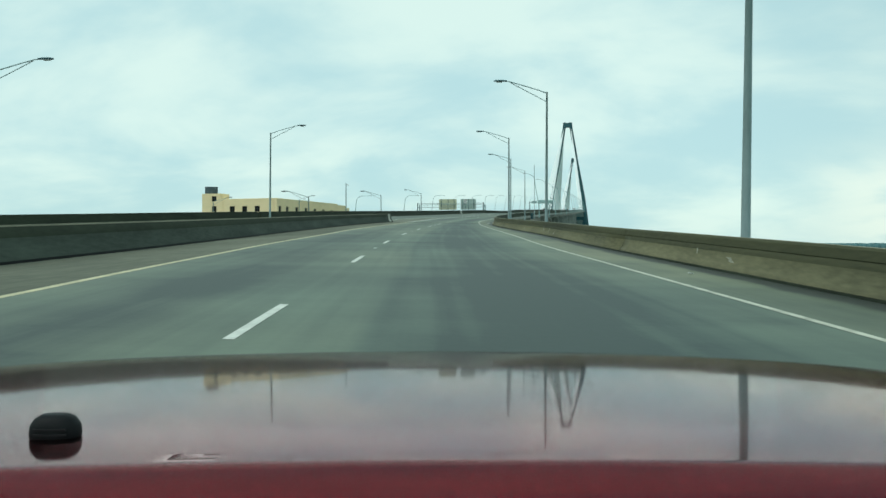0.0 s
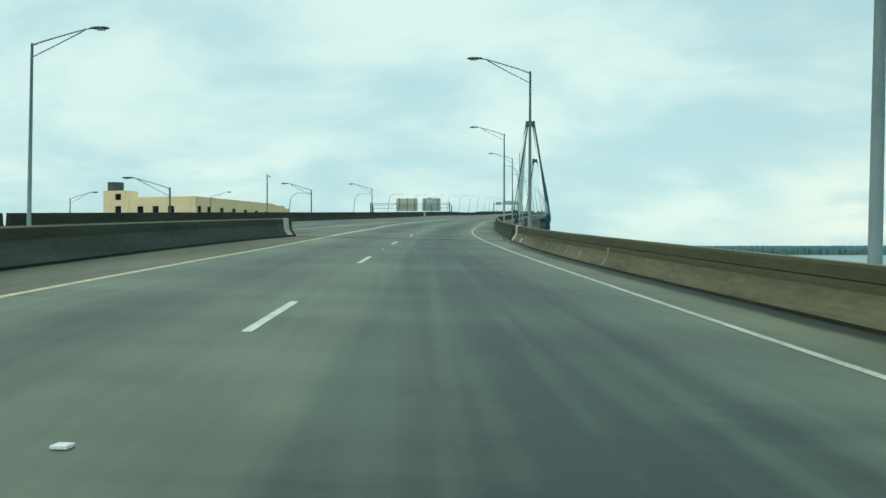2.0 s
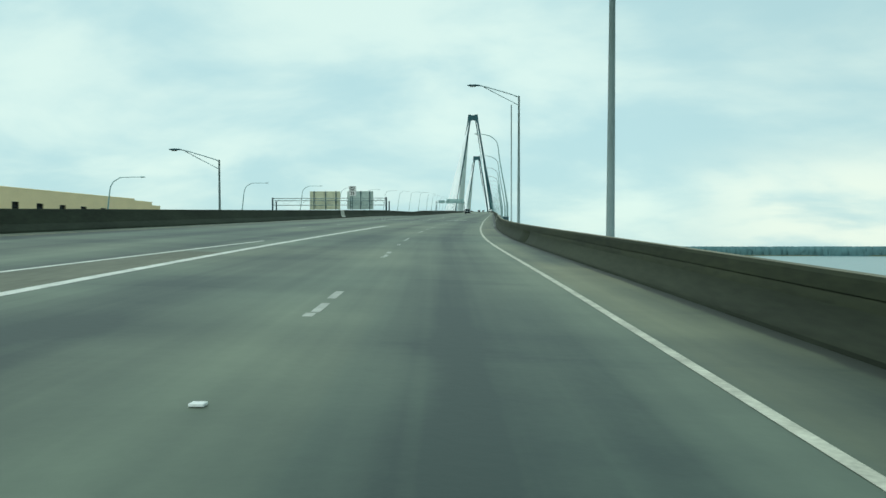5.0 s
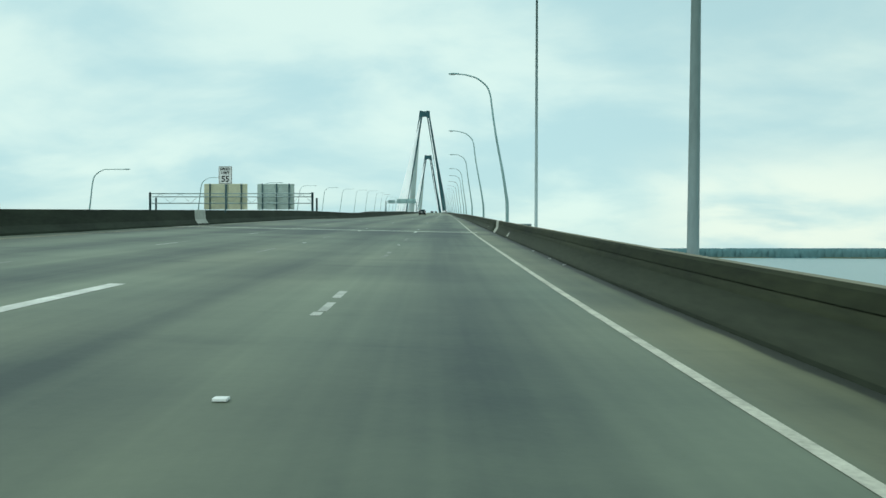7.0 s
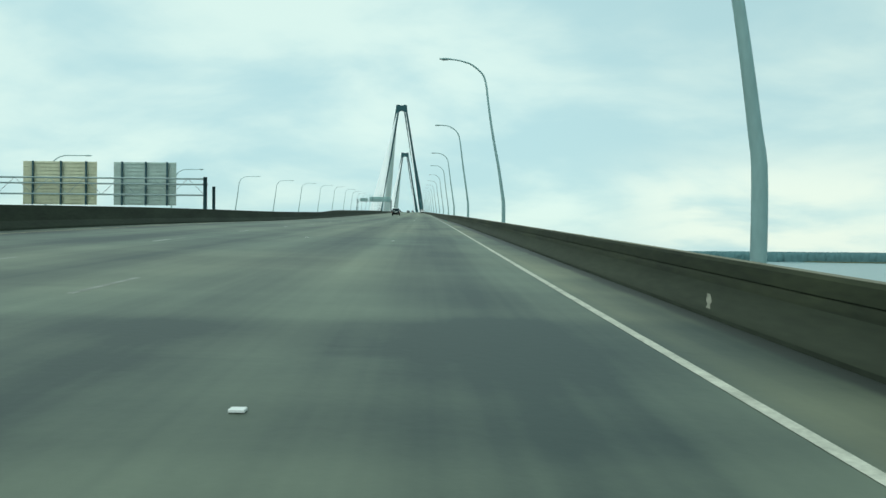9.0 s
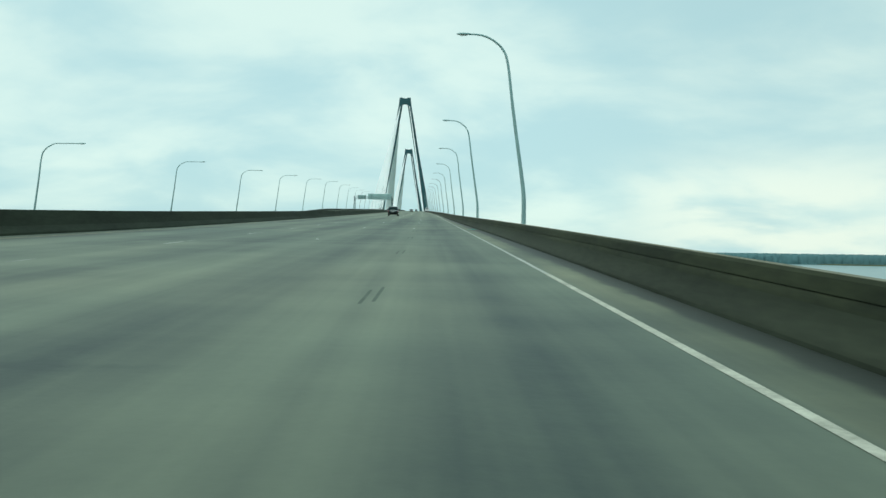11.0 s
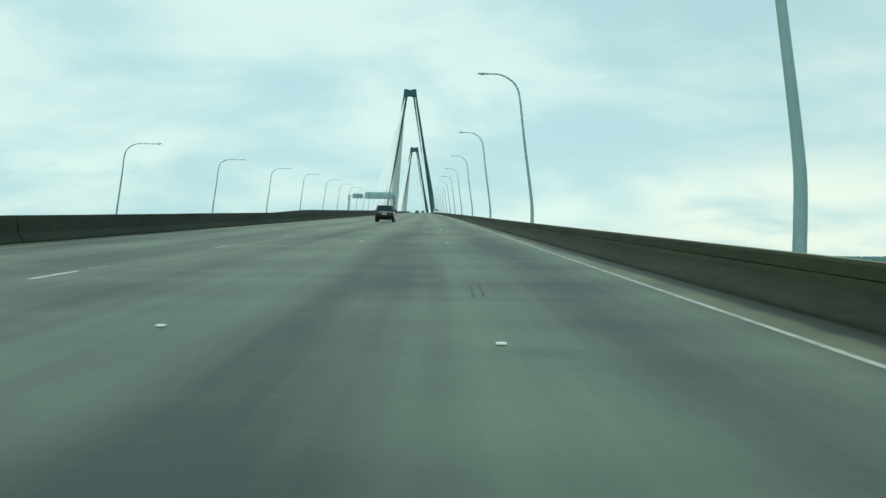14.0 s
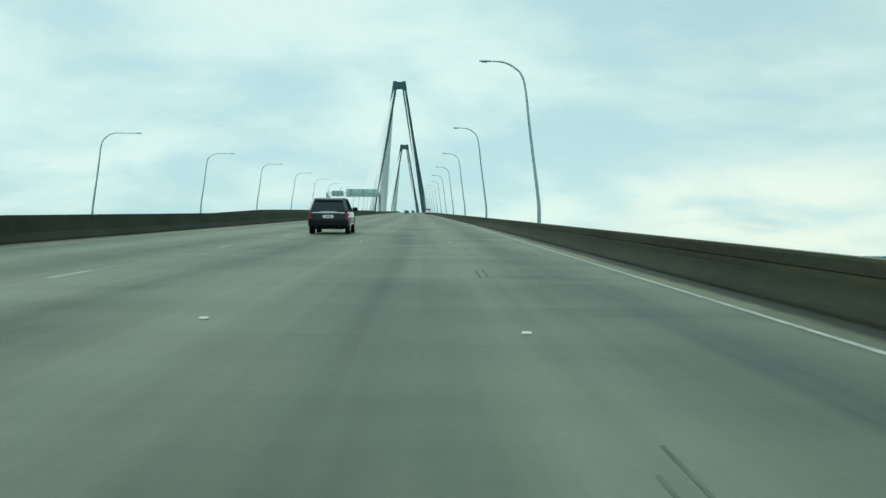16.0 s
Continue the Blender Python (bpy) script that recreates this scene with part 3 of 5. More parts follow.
def deck(name, ys, left, right, deep, height):
    bm = bmesh.new()
    rings = []
    for y in ys:
        a, b = left(y), right(y)
        za, zb = height(a, y) - 0.06, height(b, y) - 0.06
        zm = min(za, zb) - deep
        rings.append([(a, y, za), (b, y, zb), (b, y, zb - 0.5), (b - 0.15 * (b - a), y, zm), (a + 0.15 * (b - a), y, zm), (a, y, za - 0.5)])
    return tagged(part(name, loft(bm, rings), CONC_DECK), "concrete deck carrying the roadway", "bridge deck", kind="structure")


deck("deck", stations(-470, 1900, 8, 20), lambda y: median(y) - 0.28, lambda y: right_base(y) + 0.5, 2.2, road_z)
deck("deck_opposite", stations(-470, 1900, 8, 20), lambda y: far_edge(y) - 0.6, lambda y: median(y) - 0.35, 2.2, west_z)
for y in range(-440, 740, 60):
    for nm, xm, hgt in (("pier", 0.5 * (median(y) + right_base(y)), road_z), ("pier", 0.5 * (median(y) + far_edge(y)), west_z)):
        top = hgt(xm, y) - 2.2
        if top < 4:
            continue
        bm = boxed((3.2, 2.0, top + 4), (xm, y, (top - 4) / 2), 0.3)
        box(bm, (13.0, 2.2, 1.6), (xm, y, top - 0.75), 0.3)
        tagged(part(nm, bm, CONC_DECK), "concrete pier with a hammerhead cap under the deck", "pier", "piers", "structure")

# single-slope safety barriers: (across, up) from the foot of the face towards the traffic
PARAPET = [(0, 0), (0.0, 0.05), (0.065, 0.125), (0.125, 0.205), (0.168, 0.285), (0.192, 0.38), (0.205, 0.492), (0.219, 0.497), (0.219, 0.505), (0.20, 0.511), (0.225, 0.66), (0.255, 0.70), (0.40, 0.70), (0.425, 0.675), (0.44, -0.5), (0.1, -0.5)]
MEDIAN = [(0.32, -0.1), (0.32, 0.075), (0.15, 0.33), (0.11, 0.90), (0.09, 0.92), (-0.09, 0.92), (-0.11, 0.90), (-0.15, 0.33), (-0.32, 0.075), (-0.32, -2.2), (0.1, -2.2)]
RAMPWALL = [(0.34, -0.1), (0.34, 0.065), (0.16, 0.33), (0.140, 0.58), (0.12, 0.84), (0.09, 0.865), (-0.09, 0.865), (-0.12, 0.84), (-0.140, 0.58), (-0.16, 0.33), (-0.34, 0.065), (-0.34, -0.1)]
PLATE = [(-0.012, 0.02), (-0.012, 0.055), (0.172, 0.318), (0.185, 0.66), (0.235, 0.716), (0.42, 0.716), (0.42, 0.70), (0.24, 0.695), (0.21, 0.33), (0.03, 0.02)]

# skylight put into the bands: pale lower slope, dark upper face, dark foot strip
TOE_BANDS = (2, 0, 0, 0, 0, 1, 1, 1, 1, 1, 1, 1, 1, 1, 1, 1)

parapet = thing("parapet", "weathered olive-grey concrete safety parapet", "barrier", kind="structure")
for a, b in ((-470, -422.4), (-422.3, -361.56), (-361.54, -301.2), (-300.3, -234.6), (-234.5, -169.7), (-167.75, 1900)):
    sweep("section", stations(a, b), right_base, PARAPET, [CONC, CONC_UPPER, CONC_DARK] if b < -300 else [CONC_TOE, CONC_BRIDGE_UPPER, CONC_DARK], parapet, bands=TOE_BANDS)
for a, b in ((-301.2, -300.3), (-169.8, -168.0)):
    sweep("joint_cover", [a, (a + b) / 2, b], right_base, PLATE, CONC_PALE, parapet)["label"] = "pale concrete joint cover"


def face_x(z):
    """How far the parapet's face has gone back at a height."""
    for (a0, z0), (a1, z1) in zip(PARAPET[1:6], PARAPET[2:7]):
        if z0 <= z <= z1:
            return a0 + (a1 - a0) * (z - z0) / (z1 - z0)
    return 0.19


def scuff(y, length, z0, z1, slant, mat=None, ragged=0.3):
    """A thin pale patch or scrape on the parapet's face."""
    bm = bmesh.new()
    rings = []
    for k in range(5):
        z = z0 + (z1 - z0) * k / 4
        yy = y + slant * k / 4
        w = length * (1 - ragged + ragged * math.sin(k * 2.1 + y))
        row = []
        for dy, out in ((-w / 2, 0.0), (-w / 2, -0.006), (w / 2, -0.006), (w / 2, 0.0)):
            x = right_base(yy + dy) + face_x(z)
            row.append((x + out + 0.001, yy + dy, road_z(right_base(yy + dy), yy + dy) + z))
        rings.append(row)
    part("scuff", loft(bm, rings), mat or SCUFF, parapet)


for q in ((-370.8, 0.3, 0.2, 0.29, 0.3), (-368.5, 0.10, 0.28, 0.40, 0.05), (-342.0, 0.13, 0.18, 0.45, 0.1), (-344.1, 0.10, 0.19, 0.42, 0.05), (-346.1, 0.2, 0.12, 0.28, 0.05),
          (-312.2, 0.10, 0.08, 0.34, 0.25), (-314.45, 0.10, 0.08, 0.28, 0.1), (-315.75, 0.10, 0.08, 0.36, 0.15), (-317.45, 0.13, 0.08, 0.30, 0.1), (-320.15, 0.12, 0.06, 0.47, 0.1), (-334.0, 0.1, 0.08, 0.3, 0.1),
          (-287.2, 0.045, 0.2, 0.30, 0.12), (-160.3, 0.2, 0.1, 0.25, 0.3)):
    scuff(*q)
# drain slots low in the wall: a dark recess with a pale concrete lip below it
for y in (-304.6, -178.6):
    scuff(y - 0.04, 0.62, 0.24, 0.34, 0.02, BLACK, 0.0)
    scuff(y, 0.54, 0.08, 0.27, 0.06, CONC_PALE, 0.0)
# top faces painted paler, as the open sky brightens them
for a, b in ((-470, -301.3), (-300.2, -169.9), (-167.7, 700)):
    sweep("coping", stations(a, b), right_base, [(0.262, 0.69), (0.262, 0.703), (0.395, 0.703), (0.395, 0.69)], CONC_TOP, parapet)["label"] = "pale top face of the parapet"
median_wall = thing("median_barrier", "dark concrete median barrier along the carriageway", "barrier", kind="structure")
for a, b in ((-470, -301.5), (-300.9, -165.9), (-163.7, -20.1), (-20.0, 200), (200.1, 1900)):
    sweep("section", stations(a, b), median, MEDIAN, CONC_DARK, median_wall)
sweep("joint_cover", [-166.0, -164.8, -163.6], median, [(a * 1.06, max(b, 0.02) * 1.012) for a, b in MEDIAN[1:9]], CONC_PALE, median_wall)["label"] = "pale concrete joint cover"
ramp_side = thing("ramp_barrier", "dark concrete barrier ending in a pale cover", "barrier", kind="structure")
# same painted light: lower slopes paler, upper faces darker; black strip at the foot
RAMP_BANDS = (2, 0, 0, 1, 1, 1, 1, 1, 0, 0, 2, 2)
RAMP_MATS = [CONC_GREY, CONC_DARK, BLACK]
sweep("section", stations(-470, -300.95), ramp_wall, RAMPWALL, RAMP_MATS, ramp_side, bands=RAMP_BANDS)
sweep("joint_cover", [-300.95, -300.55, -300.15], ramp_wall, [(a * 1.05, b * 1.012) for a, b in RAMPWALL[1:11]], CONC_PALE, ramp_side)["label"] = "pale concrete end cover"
# pale strip paints the skylit highlight along the barrier top
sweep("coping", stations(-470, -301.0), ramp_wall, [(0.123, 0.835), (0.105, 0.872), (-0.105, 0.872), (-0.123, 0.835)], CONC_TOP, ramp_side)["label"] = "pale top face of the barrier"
sweep("end_block", [-300.15, -299.6], ramp_wall, RAMPWALL, RAMP_MATS, ramp_side, bands=RAMP_BANDS)
far_wall = thing("far_barrier", "concrete parapet of the opposite carriageway", "barrier", kind="structure")
sweep("section", stations(-470, 1900, 6, 20), far_edge, PARAPET, CONC_DARK, far_wall, flip=-1, height=west_z)


# ---- road markings ----
def line_mark(name, a, b, line, width, mat, step=3.0, dz=0.004, parent=road):
    ys = [a]
    while ys[-1] < b - 1e-6:
        ys.append(min(b, ys[-1] + step))
    return sheet(name, ys, lambda y: line(y) - width / 2, lambda y: line(y) + width / 2, 1, mat, dz, parent)


line_mark("edge_line", -470, -105, edge_line, 0.11, EDGEWHITE)
line_mark("edge_line", -105, 1500, edge_line, 0.095, DASHED)
line_mark("yellow_line", -470, -298, gore_line, 0.17, YELLOW)
line_mark("gore_line", -298, -206.5, gore_line, 0.24, WHITE)
main_edge = curve((-330, -6.2), (-292, -6.7), (-275, -7.12), (-262, -7.2), (-236, -6.95))
line_mark("mainline_edge", -330, -238, main_edge, 0.15, WHITE)
sheet("gore_island", stations(-299.4, -246), lambda y: main_edge(y) + 0.12, lambda y: gore_line(y) - 0.16, 3, GORE, 0.003, road)
line_mark("median_edge_line", -470, 1500, lambda y: median(y) + 1.45, 0.13, YELLOW_WORN)
lane_2 = lambda y: -6.62 + 0.0018 * max(0.0, min(160.0, y + 160.0)) + drift(y)
lane_3 = lambda y: -10.25 + drift(y)
y = -381.3 - 12.25 * 3
while y < 700:
    if y < -165 or y > 240:
        if -288 < y < -165:
            # worn through into ragged pieces
            for a, b, off, w in ((0.0, 0.34, -0.02, 0.12), (0.42, 1.40, 0.01, 0.11), (1.98, 3.0, 0.0, 0.12)):
                line_mark("dash", y + a, y + b, lambda q, o=off: lane_1(q) + o, w, DASHED if y < -205 else WORN, 0.8)
        else:
            a, b, off = (0.1, 3.15, 0.0) if -358 < y < -354 else (-0.5, 2.15, 0.12) if -298 < y < -294 else (0.0, 3.05, 0.0)
            line_mark("dash", y + a, y + b, lambda q, o=off: lane_1(q) + o, 0.12, WHITE if y < -288 else WORN, 1.6)
    if -205 < y < -150 or y > 100:
        line_mark("dash", y + 1.0, y + 3.6, lane_2, 0.10, WORN, 1.4)
    if y > -230:
        line_mark("dash", y + 4.0, y + 5.95, lane_3, 0.11, WHITE if -40 < y < -36 else DASHED, 1.7)
        line_mark("dash", y + 6.3, y + 7.5, lane_3, 0.10, WORN, 1.3)
    y += 12.25
for ln, a, b in ((lane_1, -172.2, -170.1), (lambda q: lane_2(q) + 0.24, -172.0, -170.6)):
    line_mark("dash", a, b, ln, 0.13, WHITE, 1.3, 0.006)
for a, b, w in ((-10.2, -9.5, 0.08), (-9.2, -6.6, 0.06)):
    line_mark("dash", a, b, lane_2, w, WORN, 0.9)
sheet("shoulder", stations(-470, -299.8), lambda y: ramp_wall(y) + 0.36, lambda y: gore_line(y) - 0.12, 3, SHOULDER, 0.003, road)
# dark scars where the dashes of the nearest lane line were ground off
for y0, ln, w in ((-111.2, 2.4, 0.05), (-98.9, 2.3, 0.035), (-86.4, 2.6, 0.04), (-74.0, 2.2, 0.035), (-61.6, 2.4, 0.035), (-49.1, 2.6, 0.045), (-36.9, 2.5, 0.04), (-24.3, 2.3, 0.035), (-11.1, 2.4, 0.035), (2.0, 2.4, 0.025), (15.4, 2.4, 0.035)):
    for off, cut in ((-0.09, 0.0), (0.06, 0.5)):
        line_mark("ground_off_dash", y0 + cut * 0.6, y0 + ln - 0.5 + cut, lambda y, q=off, r=y0: lane_1(y) + 0.12 + q + 0.012 * (y - r), w, APRON, 0.8, 0.003)
line_mark("tar_patch", -217.42, -217.22, lambda y: -0.6, 0.36, CONC_DARK, 0.1, 0.003)
# drain grate in the paved island
grate = thing("drain_grate", "rusty dark cast-iron drain grate set in the road", "drain grate", at=pose(-3.9, -294.1, road_z(-3.9, -294.1) + 0.004))
for dx, dy, w, d in ((0, 0.24, 0.62, 0.04), (0, -0.24, 0.62, 0.04), (0.29, 0, 0.04, 0.44), (-0.29, 0, 0.04, 0.44)):
    part("frame", boxed((w, d, 0.012), (dx, dy, 0.004)), CONC_DARK, grate)
for i in range(7):
    part("bar", boxed((0.035, 0.44, 0.010), (-0.24 + 0.08 * i, 0, 0.002)), CONC_DARK, grate)
# raised reflective markers in the lane lines
bm = bmesh.new()
box(bm, (0.095, 0.09, 0.022), (0, 0, 0.011), 0.006)
marker = bpy.data.meshes.new("marker")
bm.to_mesh(marker); bm.free(); marker.materials.append(SIGNWHITE)
for y in [-361.3 - 24.4 + 24.5 * i for i in range(9)] + [-165.8, -172.7] + [-138.6 + 24.4 * i + {5: 0.9, 6: 0.6}.get(i, 0.0) for i in range(14) if i != 1]:
    for ln in ((lane_1,) if y < -230 else (lane_1, gore_line) if y < -206 else (lane_1, lane_2)):
        if (ln is lane_1 and abs(y + 89.8) < 1) or (ln is lane_2 and abs(y + 172.7) < 0.1):
            continue
        o = new("road_marker", marker); o.parent = road
        yy = y + (0.0 if ln is lane_1 or y < -150 else 1.0)
        o.location = (ln(yy) + (0.16 if ln is lane_2 and yy < -150 else 0.08 if -45 < yy < -38 else 0.0), yy, road_z(ln(yy), yy) + 0.002)


def finger_joint(name, pts, wide, steel=None):
    """Steel expansion joint across the carriageway: rails with dark slots between."""
    j = thing(name, "worn steel expansion joint across the road", "expansion joint", kind="structure")
    for i in range(4):
        off = (i - 1.5) * wide / 4
        bm = bmesh.new()
        rings = []
        for q in range(13):
            x = pts[0][0] + (pts[1][0] - pts[0][0]) * q / 12
            yy = pts[0][1] + (pts[1][1] - pts[0][1]) * q / 12 + off
            z = road_z(x, yy)
            w = wide / 4 * 0.47
            rings.append([(x, yy - w, z - 0.03), (x, yy - w, z + 0.008), (x, yy + w, z + 0.008), (x, yy + w, z - 0.03)])
        part("rail", loft(bm, rings), steel or STEELJOINT, j)
    return j


finger_joint("expansion_joint", ((-16.9, -170.75), (0.25, -169.46)), 0.5)
joint_end = right_base(-300.7) - 0.05
finger_joint("expansion_joint", ((-16.5, -299.6), (joint_end, -299.6 - 0.0459 * (joint_end + 16.5))), 0.11, JOINT_DARK)

# ---- lamps ----


def cobra_lamp(group):
    """Straight tapered pole with a truss arm and a flat cobra-head lantern; the arm points along -x."""
    t = thing("street_lamp", "galvanised street lamp with a truss arm behind the parapet", "street lamp", group)
    part("pole", tubed([(0, 0, -0.9), (0, 0, 0.2), (0, 0, 10.0)], [0.13, 0.115, 0.065], 12), STEEL, t, smooth=True)
    part("base_plate", boxed((0.42, 0.42, 0.05), (0, 0, -0.9), 0.01), STEEL, t)
    part("upper_arm", tubed([(0, 0, 9.9), (-0.6, 0, 10.12), (-1.7, 0, 10.45), (-2.65, 0, 10.72), (-2.95, 0, 10.75)], [0.045, 0.04, 0.038, 0.035, 0.035], 8), STEEL, t, smooth=True)
    part("lower_arm", tubed([(0, 0, 9.3), (-1.4, 0, 10.02), (-2.6, 0, 10.66)], 0.03, 8), STEEL, t, smooth=True)
    bm = bmesh.new()
    rings = []
    for q, w, h in ((0, 0.05, 0.05), (0.12, 0.09, 0.075), (0.45, 0.16, 0.10), (0.8, 0.15, 0.085), (0.95, 0.07, 0.04)):
        rings.append([(-2.85 - q, w * math.cos(a), 10.76 + h * math.sin(a) * (1.0 if math.sin(a) > 0 else 0.55)) for a in [k * math.pi / 5 for k in range(10)]])
    head = part("lantern", loft(bm, rings), STEEL_DARK, t, "grey cobra-head lantern", smooth=True)
    part("lens", boxed((0.4, 0.2, 0.05), (-3.4, 0, 10.69), 0.02), LENS, head)
    return t


def rounded(pts, steps=4):
    """A smooth line of points through the given ones."""
    p = [Vector(q) for q in pts]
    out = []
    for i in range(len(p) - 1):
        a, b, c, d = p[max(i - 1, 0)], p[i], p[i + 1], p[min(i + 2, len(p) - 1)]
        for k in range(steps):
            q = k / steps
            out.append(0.5 * (2 * b + (c - a) * q + (2 * a - 5 * b + 4 * c - d) * q * q + (3 * b - a - 3 * c + d) * q ** 3))
    return out + [p[-1]]


def curved_lamp(group, tall=10.1, reach=3.65, line=None):
    """Tall leaning pole that bends over in one arc to a level arm; the arm points along -x."""
    t = thing("bridge_lamp", "grey steel bridge lamp with a curved arm", "street lamp", group)
    k = tall / 10.1
    pts = [(0, 0, -0.9), (0, 0, 1.2 * k), (-0.1, 0, 2.35 * k), (-0.48, 0, 4.9 * k), (-0.72, 0, 6.6 * k), (-0.92, 0, 8.2 * k), (-1.07, 0, 8.96 * k), (-1.27, 0, tall - 0.75), (-1.5, 0, tall - 0.5), (-1.87, 0, tall - 0.24), (-2.27, 0, tall - 0.07), (-2.7, 0, tall), (-reach + 0.55, 0, tall)]
    if line:
        pts = [(a, 0, b) for a, b in line]
    thick = [0.125, 0.12, 0.105, 0.09, 0.08, 0.072, 0.066, 0.062, 0.058, 0.054, 0.05, 0.046, 0.042]
    fine_pts = rounded(pts)
    part("pole", tubed(fine_pts, [float(v) for v in np.interp(np.linspace(0, 12, len(fine_pts)), range(13), thick)], 10), STEEL_BLUE, t, smooth=True)
    part("base_plate", boxed((0.4, 0.4, 0.05), (0, 0, -0.9), 0.01), STEEL_BLUE, t)
    bm = bmesh.new()
    rings = []
    for q, w, h in ((0, 0.05, 0.045), (0.1, 0.09, 0.07), (0.4, 0.14, 0.085), (0.66, 0.12, 0.07), (0.76, 0.06, 0.03)):
        rings.append([(-reach + 0.7 - q, w * math.cos(a), tall + h * math.sin(a) * (1.0 if math.sin(a) > 0 else 0.5)) for a in [k * math.pi / 5 for k in range(10)]])
    head = part("lantern", loft(bm, rings), STEEL_BLUE, t, smooth=True)
    part("lens", boxed((0.34, 0.18, 0.04), (-reach + 0.3, 0, tall - 0.05), 0.015), LENS, head)
    return t


def stand(proto, x, y, z, turn=0.0, lean=2.2):
    """Square to the graded deck, so it leans back a little from plumb."""
    return pose(x, y, z, lean, 0, turn)


COB = cobra_lamp("lamps along the approach")
ALONG = ((22.35, -367.3, 10, 0.0), (15.1, -326.3, 10, -0.25), (8.4, -288.2, 8, -0.25), (4.22, -245.2, 5, -0.12), (2.95, -203.5, 2, -0.27))
for i, (x, y, turn, up) in enumerate(ALONG):
    m = stand(COB, x, y, road_z(right_base(y), y) + up, turn)
    if i == 0:
        COB.matrix_basis = m
    else:
        copy_thing(COB, m)
for x, y, turn in ((-15.72, -301.2, 188), (-16.9, -343.0, 190)):
    copy_thing(COB, stand(COB, x, y, road_z(x, y) - (0.62 if y > -320 else 0.5), turn))
# lamps of the lower opposite carriageway
for x, y, z, turn in ((-20.15, -275.7, 18.7, 5), (-20.3, -235.7, 21.2, 4), (-19.6, -203.4, 23.5, 3), (-54.3, -233.0, 20.6, 184), (-51.5, -192.5, 23.2, 184)):
    copy_thing(COB, stand(COB, x, y, z - 10.0, turn))
CUR = curved_lamp("lamps along the bridge")
BAYS = [-158.0, -115.7, -75.7, -33.55, 11.4, 54.9] + [98.5 + 43.6 * i for i in range(15)]
RISE = (0.15, 0.0, 0.4, 0.22, -0.17, -0.26)
CUR_A = curved_lamp("lamps along the bridge", 10.73, 4.1, ((0, -0.9), (0, 1.5), (-0.1, 2.4), (-0.35, 4.0), (-0.62, 5.4), (-0.88, 6.9), (-1.08, 8.3), (-1.2, 9.2), (-1.45, 9.85), (-2.1, 10.4), (-2.6, 10.58), (-3.0, 10.68), (-3.55, 10.73)))
CUR_A.matrix_basis = stand(CUR_A, right_base(BAYS[0]) + 1.54, BAYS[0], road_z(right_base(BAYS[0]), BAYS[0]) + RISE[0], 0, 2.4)
copy_thing(CUR_A, stand(CUR_A, right_base(BAYS[1]) + 1.75, BAYS[1], road_z(right_base(BAYS[1]), BAYS[1]), 0, 2.4))
CUR_C = curved_lamp("lamps along the bridge", 10.85, 3.85)
lamp_x = lambda i, y: right_base(y) + (1.48, 1.48, 1.76, 2.0)[i] if i < 4 else right_base(y) + (2.58, 2.6)[i > 4]
for i, y in enumerate(BAYS):
    if i < 2:
        continue
    proto = CUR if i < 4 else CUR_C
    m = stand(proto, lamp_x(i, y), y, road_z(right_base(y), y) + (RISE[i] if i < 6 else -0.28), 0, 2.4 if y < 700 else 0)
    if i in (2, 4):
        proto.matrix_basis = m
    else:
        copy_thing(proto, m)
CURL = curved_lamp("lamps along the far side of the bridge", 10.1, 5.3)
FAR_BAYS = [-166.6, -118.6, -78.4, -35.0, 10.3, 53.2] + [95.4 + 43.75 * i for i in range(15)]
for i, y in enumerate(FAR_BAYS):
    m = stand(CURL, far_edge(y) - 1.12, y, west_z(far_edge(y), y) + 0.12, 180, -2.4 if y < 700 else 0)
    if i == 0:
        CURL.matrix_basis = m
    else:
        copy_thing(CURL, m)
# brackets under the lamps: outstands of the deck
bm = bmesh.new()
for i, y in enumerate(BAYS):
    x = lamp_x(i, y)
    box(bm, (2.4, 0.7, 0.6), (x - 0.9, y, road_z(x, y) - 1.23))
for y in FAR_BAYS:
    x = far_edge(y) - 1.12
    box(bm, (1.5, 0.7, 0.6), (x + 0.4, y, west_z(x, y) - 1.33))
for x, y, turn, up in ALONG:
    a = right_base(y) + 0.35
    box(bm, (x + 0.5 - a, 0.7, 0.6), ((x + 0.5 + a) / 2, y, road_z(right_base(y), y) - 1.23))
box(bm, (1.7, 0.8, 0.6), (2.5, -176.3, road_z(1.3, -176.3) - 1.23))
tagged(part("lamp_brackets", bm, CONC_DECK), "concrete outstands carrying the lamps", "bracket", kind="structure")

# plain pole without an arm, and the mast with a camera
x, y = 2.92, -176.1
bare = thing("steel_pole", "plain tall galvanised pole behind the parapet", "pole", at=stand(None, x, y, road_z(x, y)))
part("shaft", tubed([(0, 0, -1.0), (0, 0, 12.4)], [0.085, 0.055], 10), STEEL, bare, smooth=True)
part("base_plate", boxed((0.3, 0.3, 0.04), (0, 0, -1.0)), STEEL, bare)
cab = thing("electrical_cabinet", "dark grey steel electrical cabinet on an outstand behind the parapet", "cabinet", at=pose(2.33, -176.2, road_z(1.3, -176.2) - 0.93, 2.2))
part("body", boxed((0.62, 0.45, 1.52), (0, 0, 0.76), 0.02), STEEL_DARK, cab)
part("roof", boxed((0.70, 0.53, 0.05), (0, 0, 1.545), 0.015), STEEL, cab, "overhanging sheet-metal roof")
door = part("door", boxed((0.54, 0.02, 1.3), (0, -0.235, 0.77), 0.008), STEEL_DARK, cab)
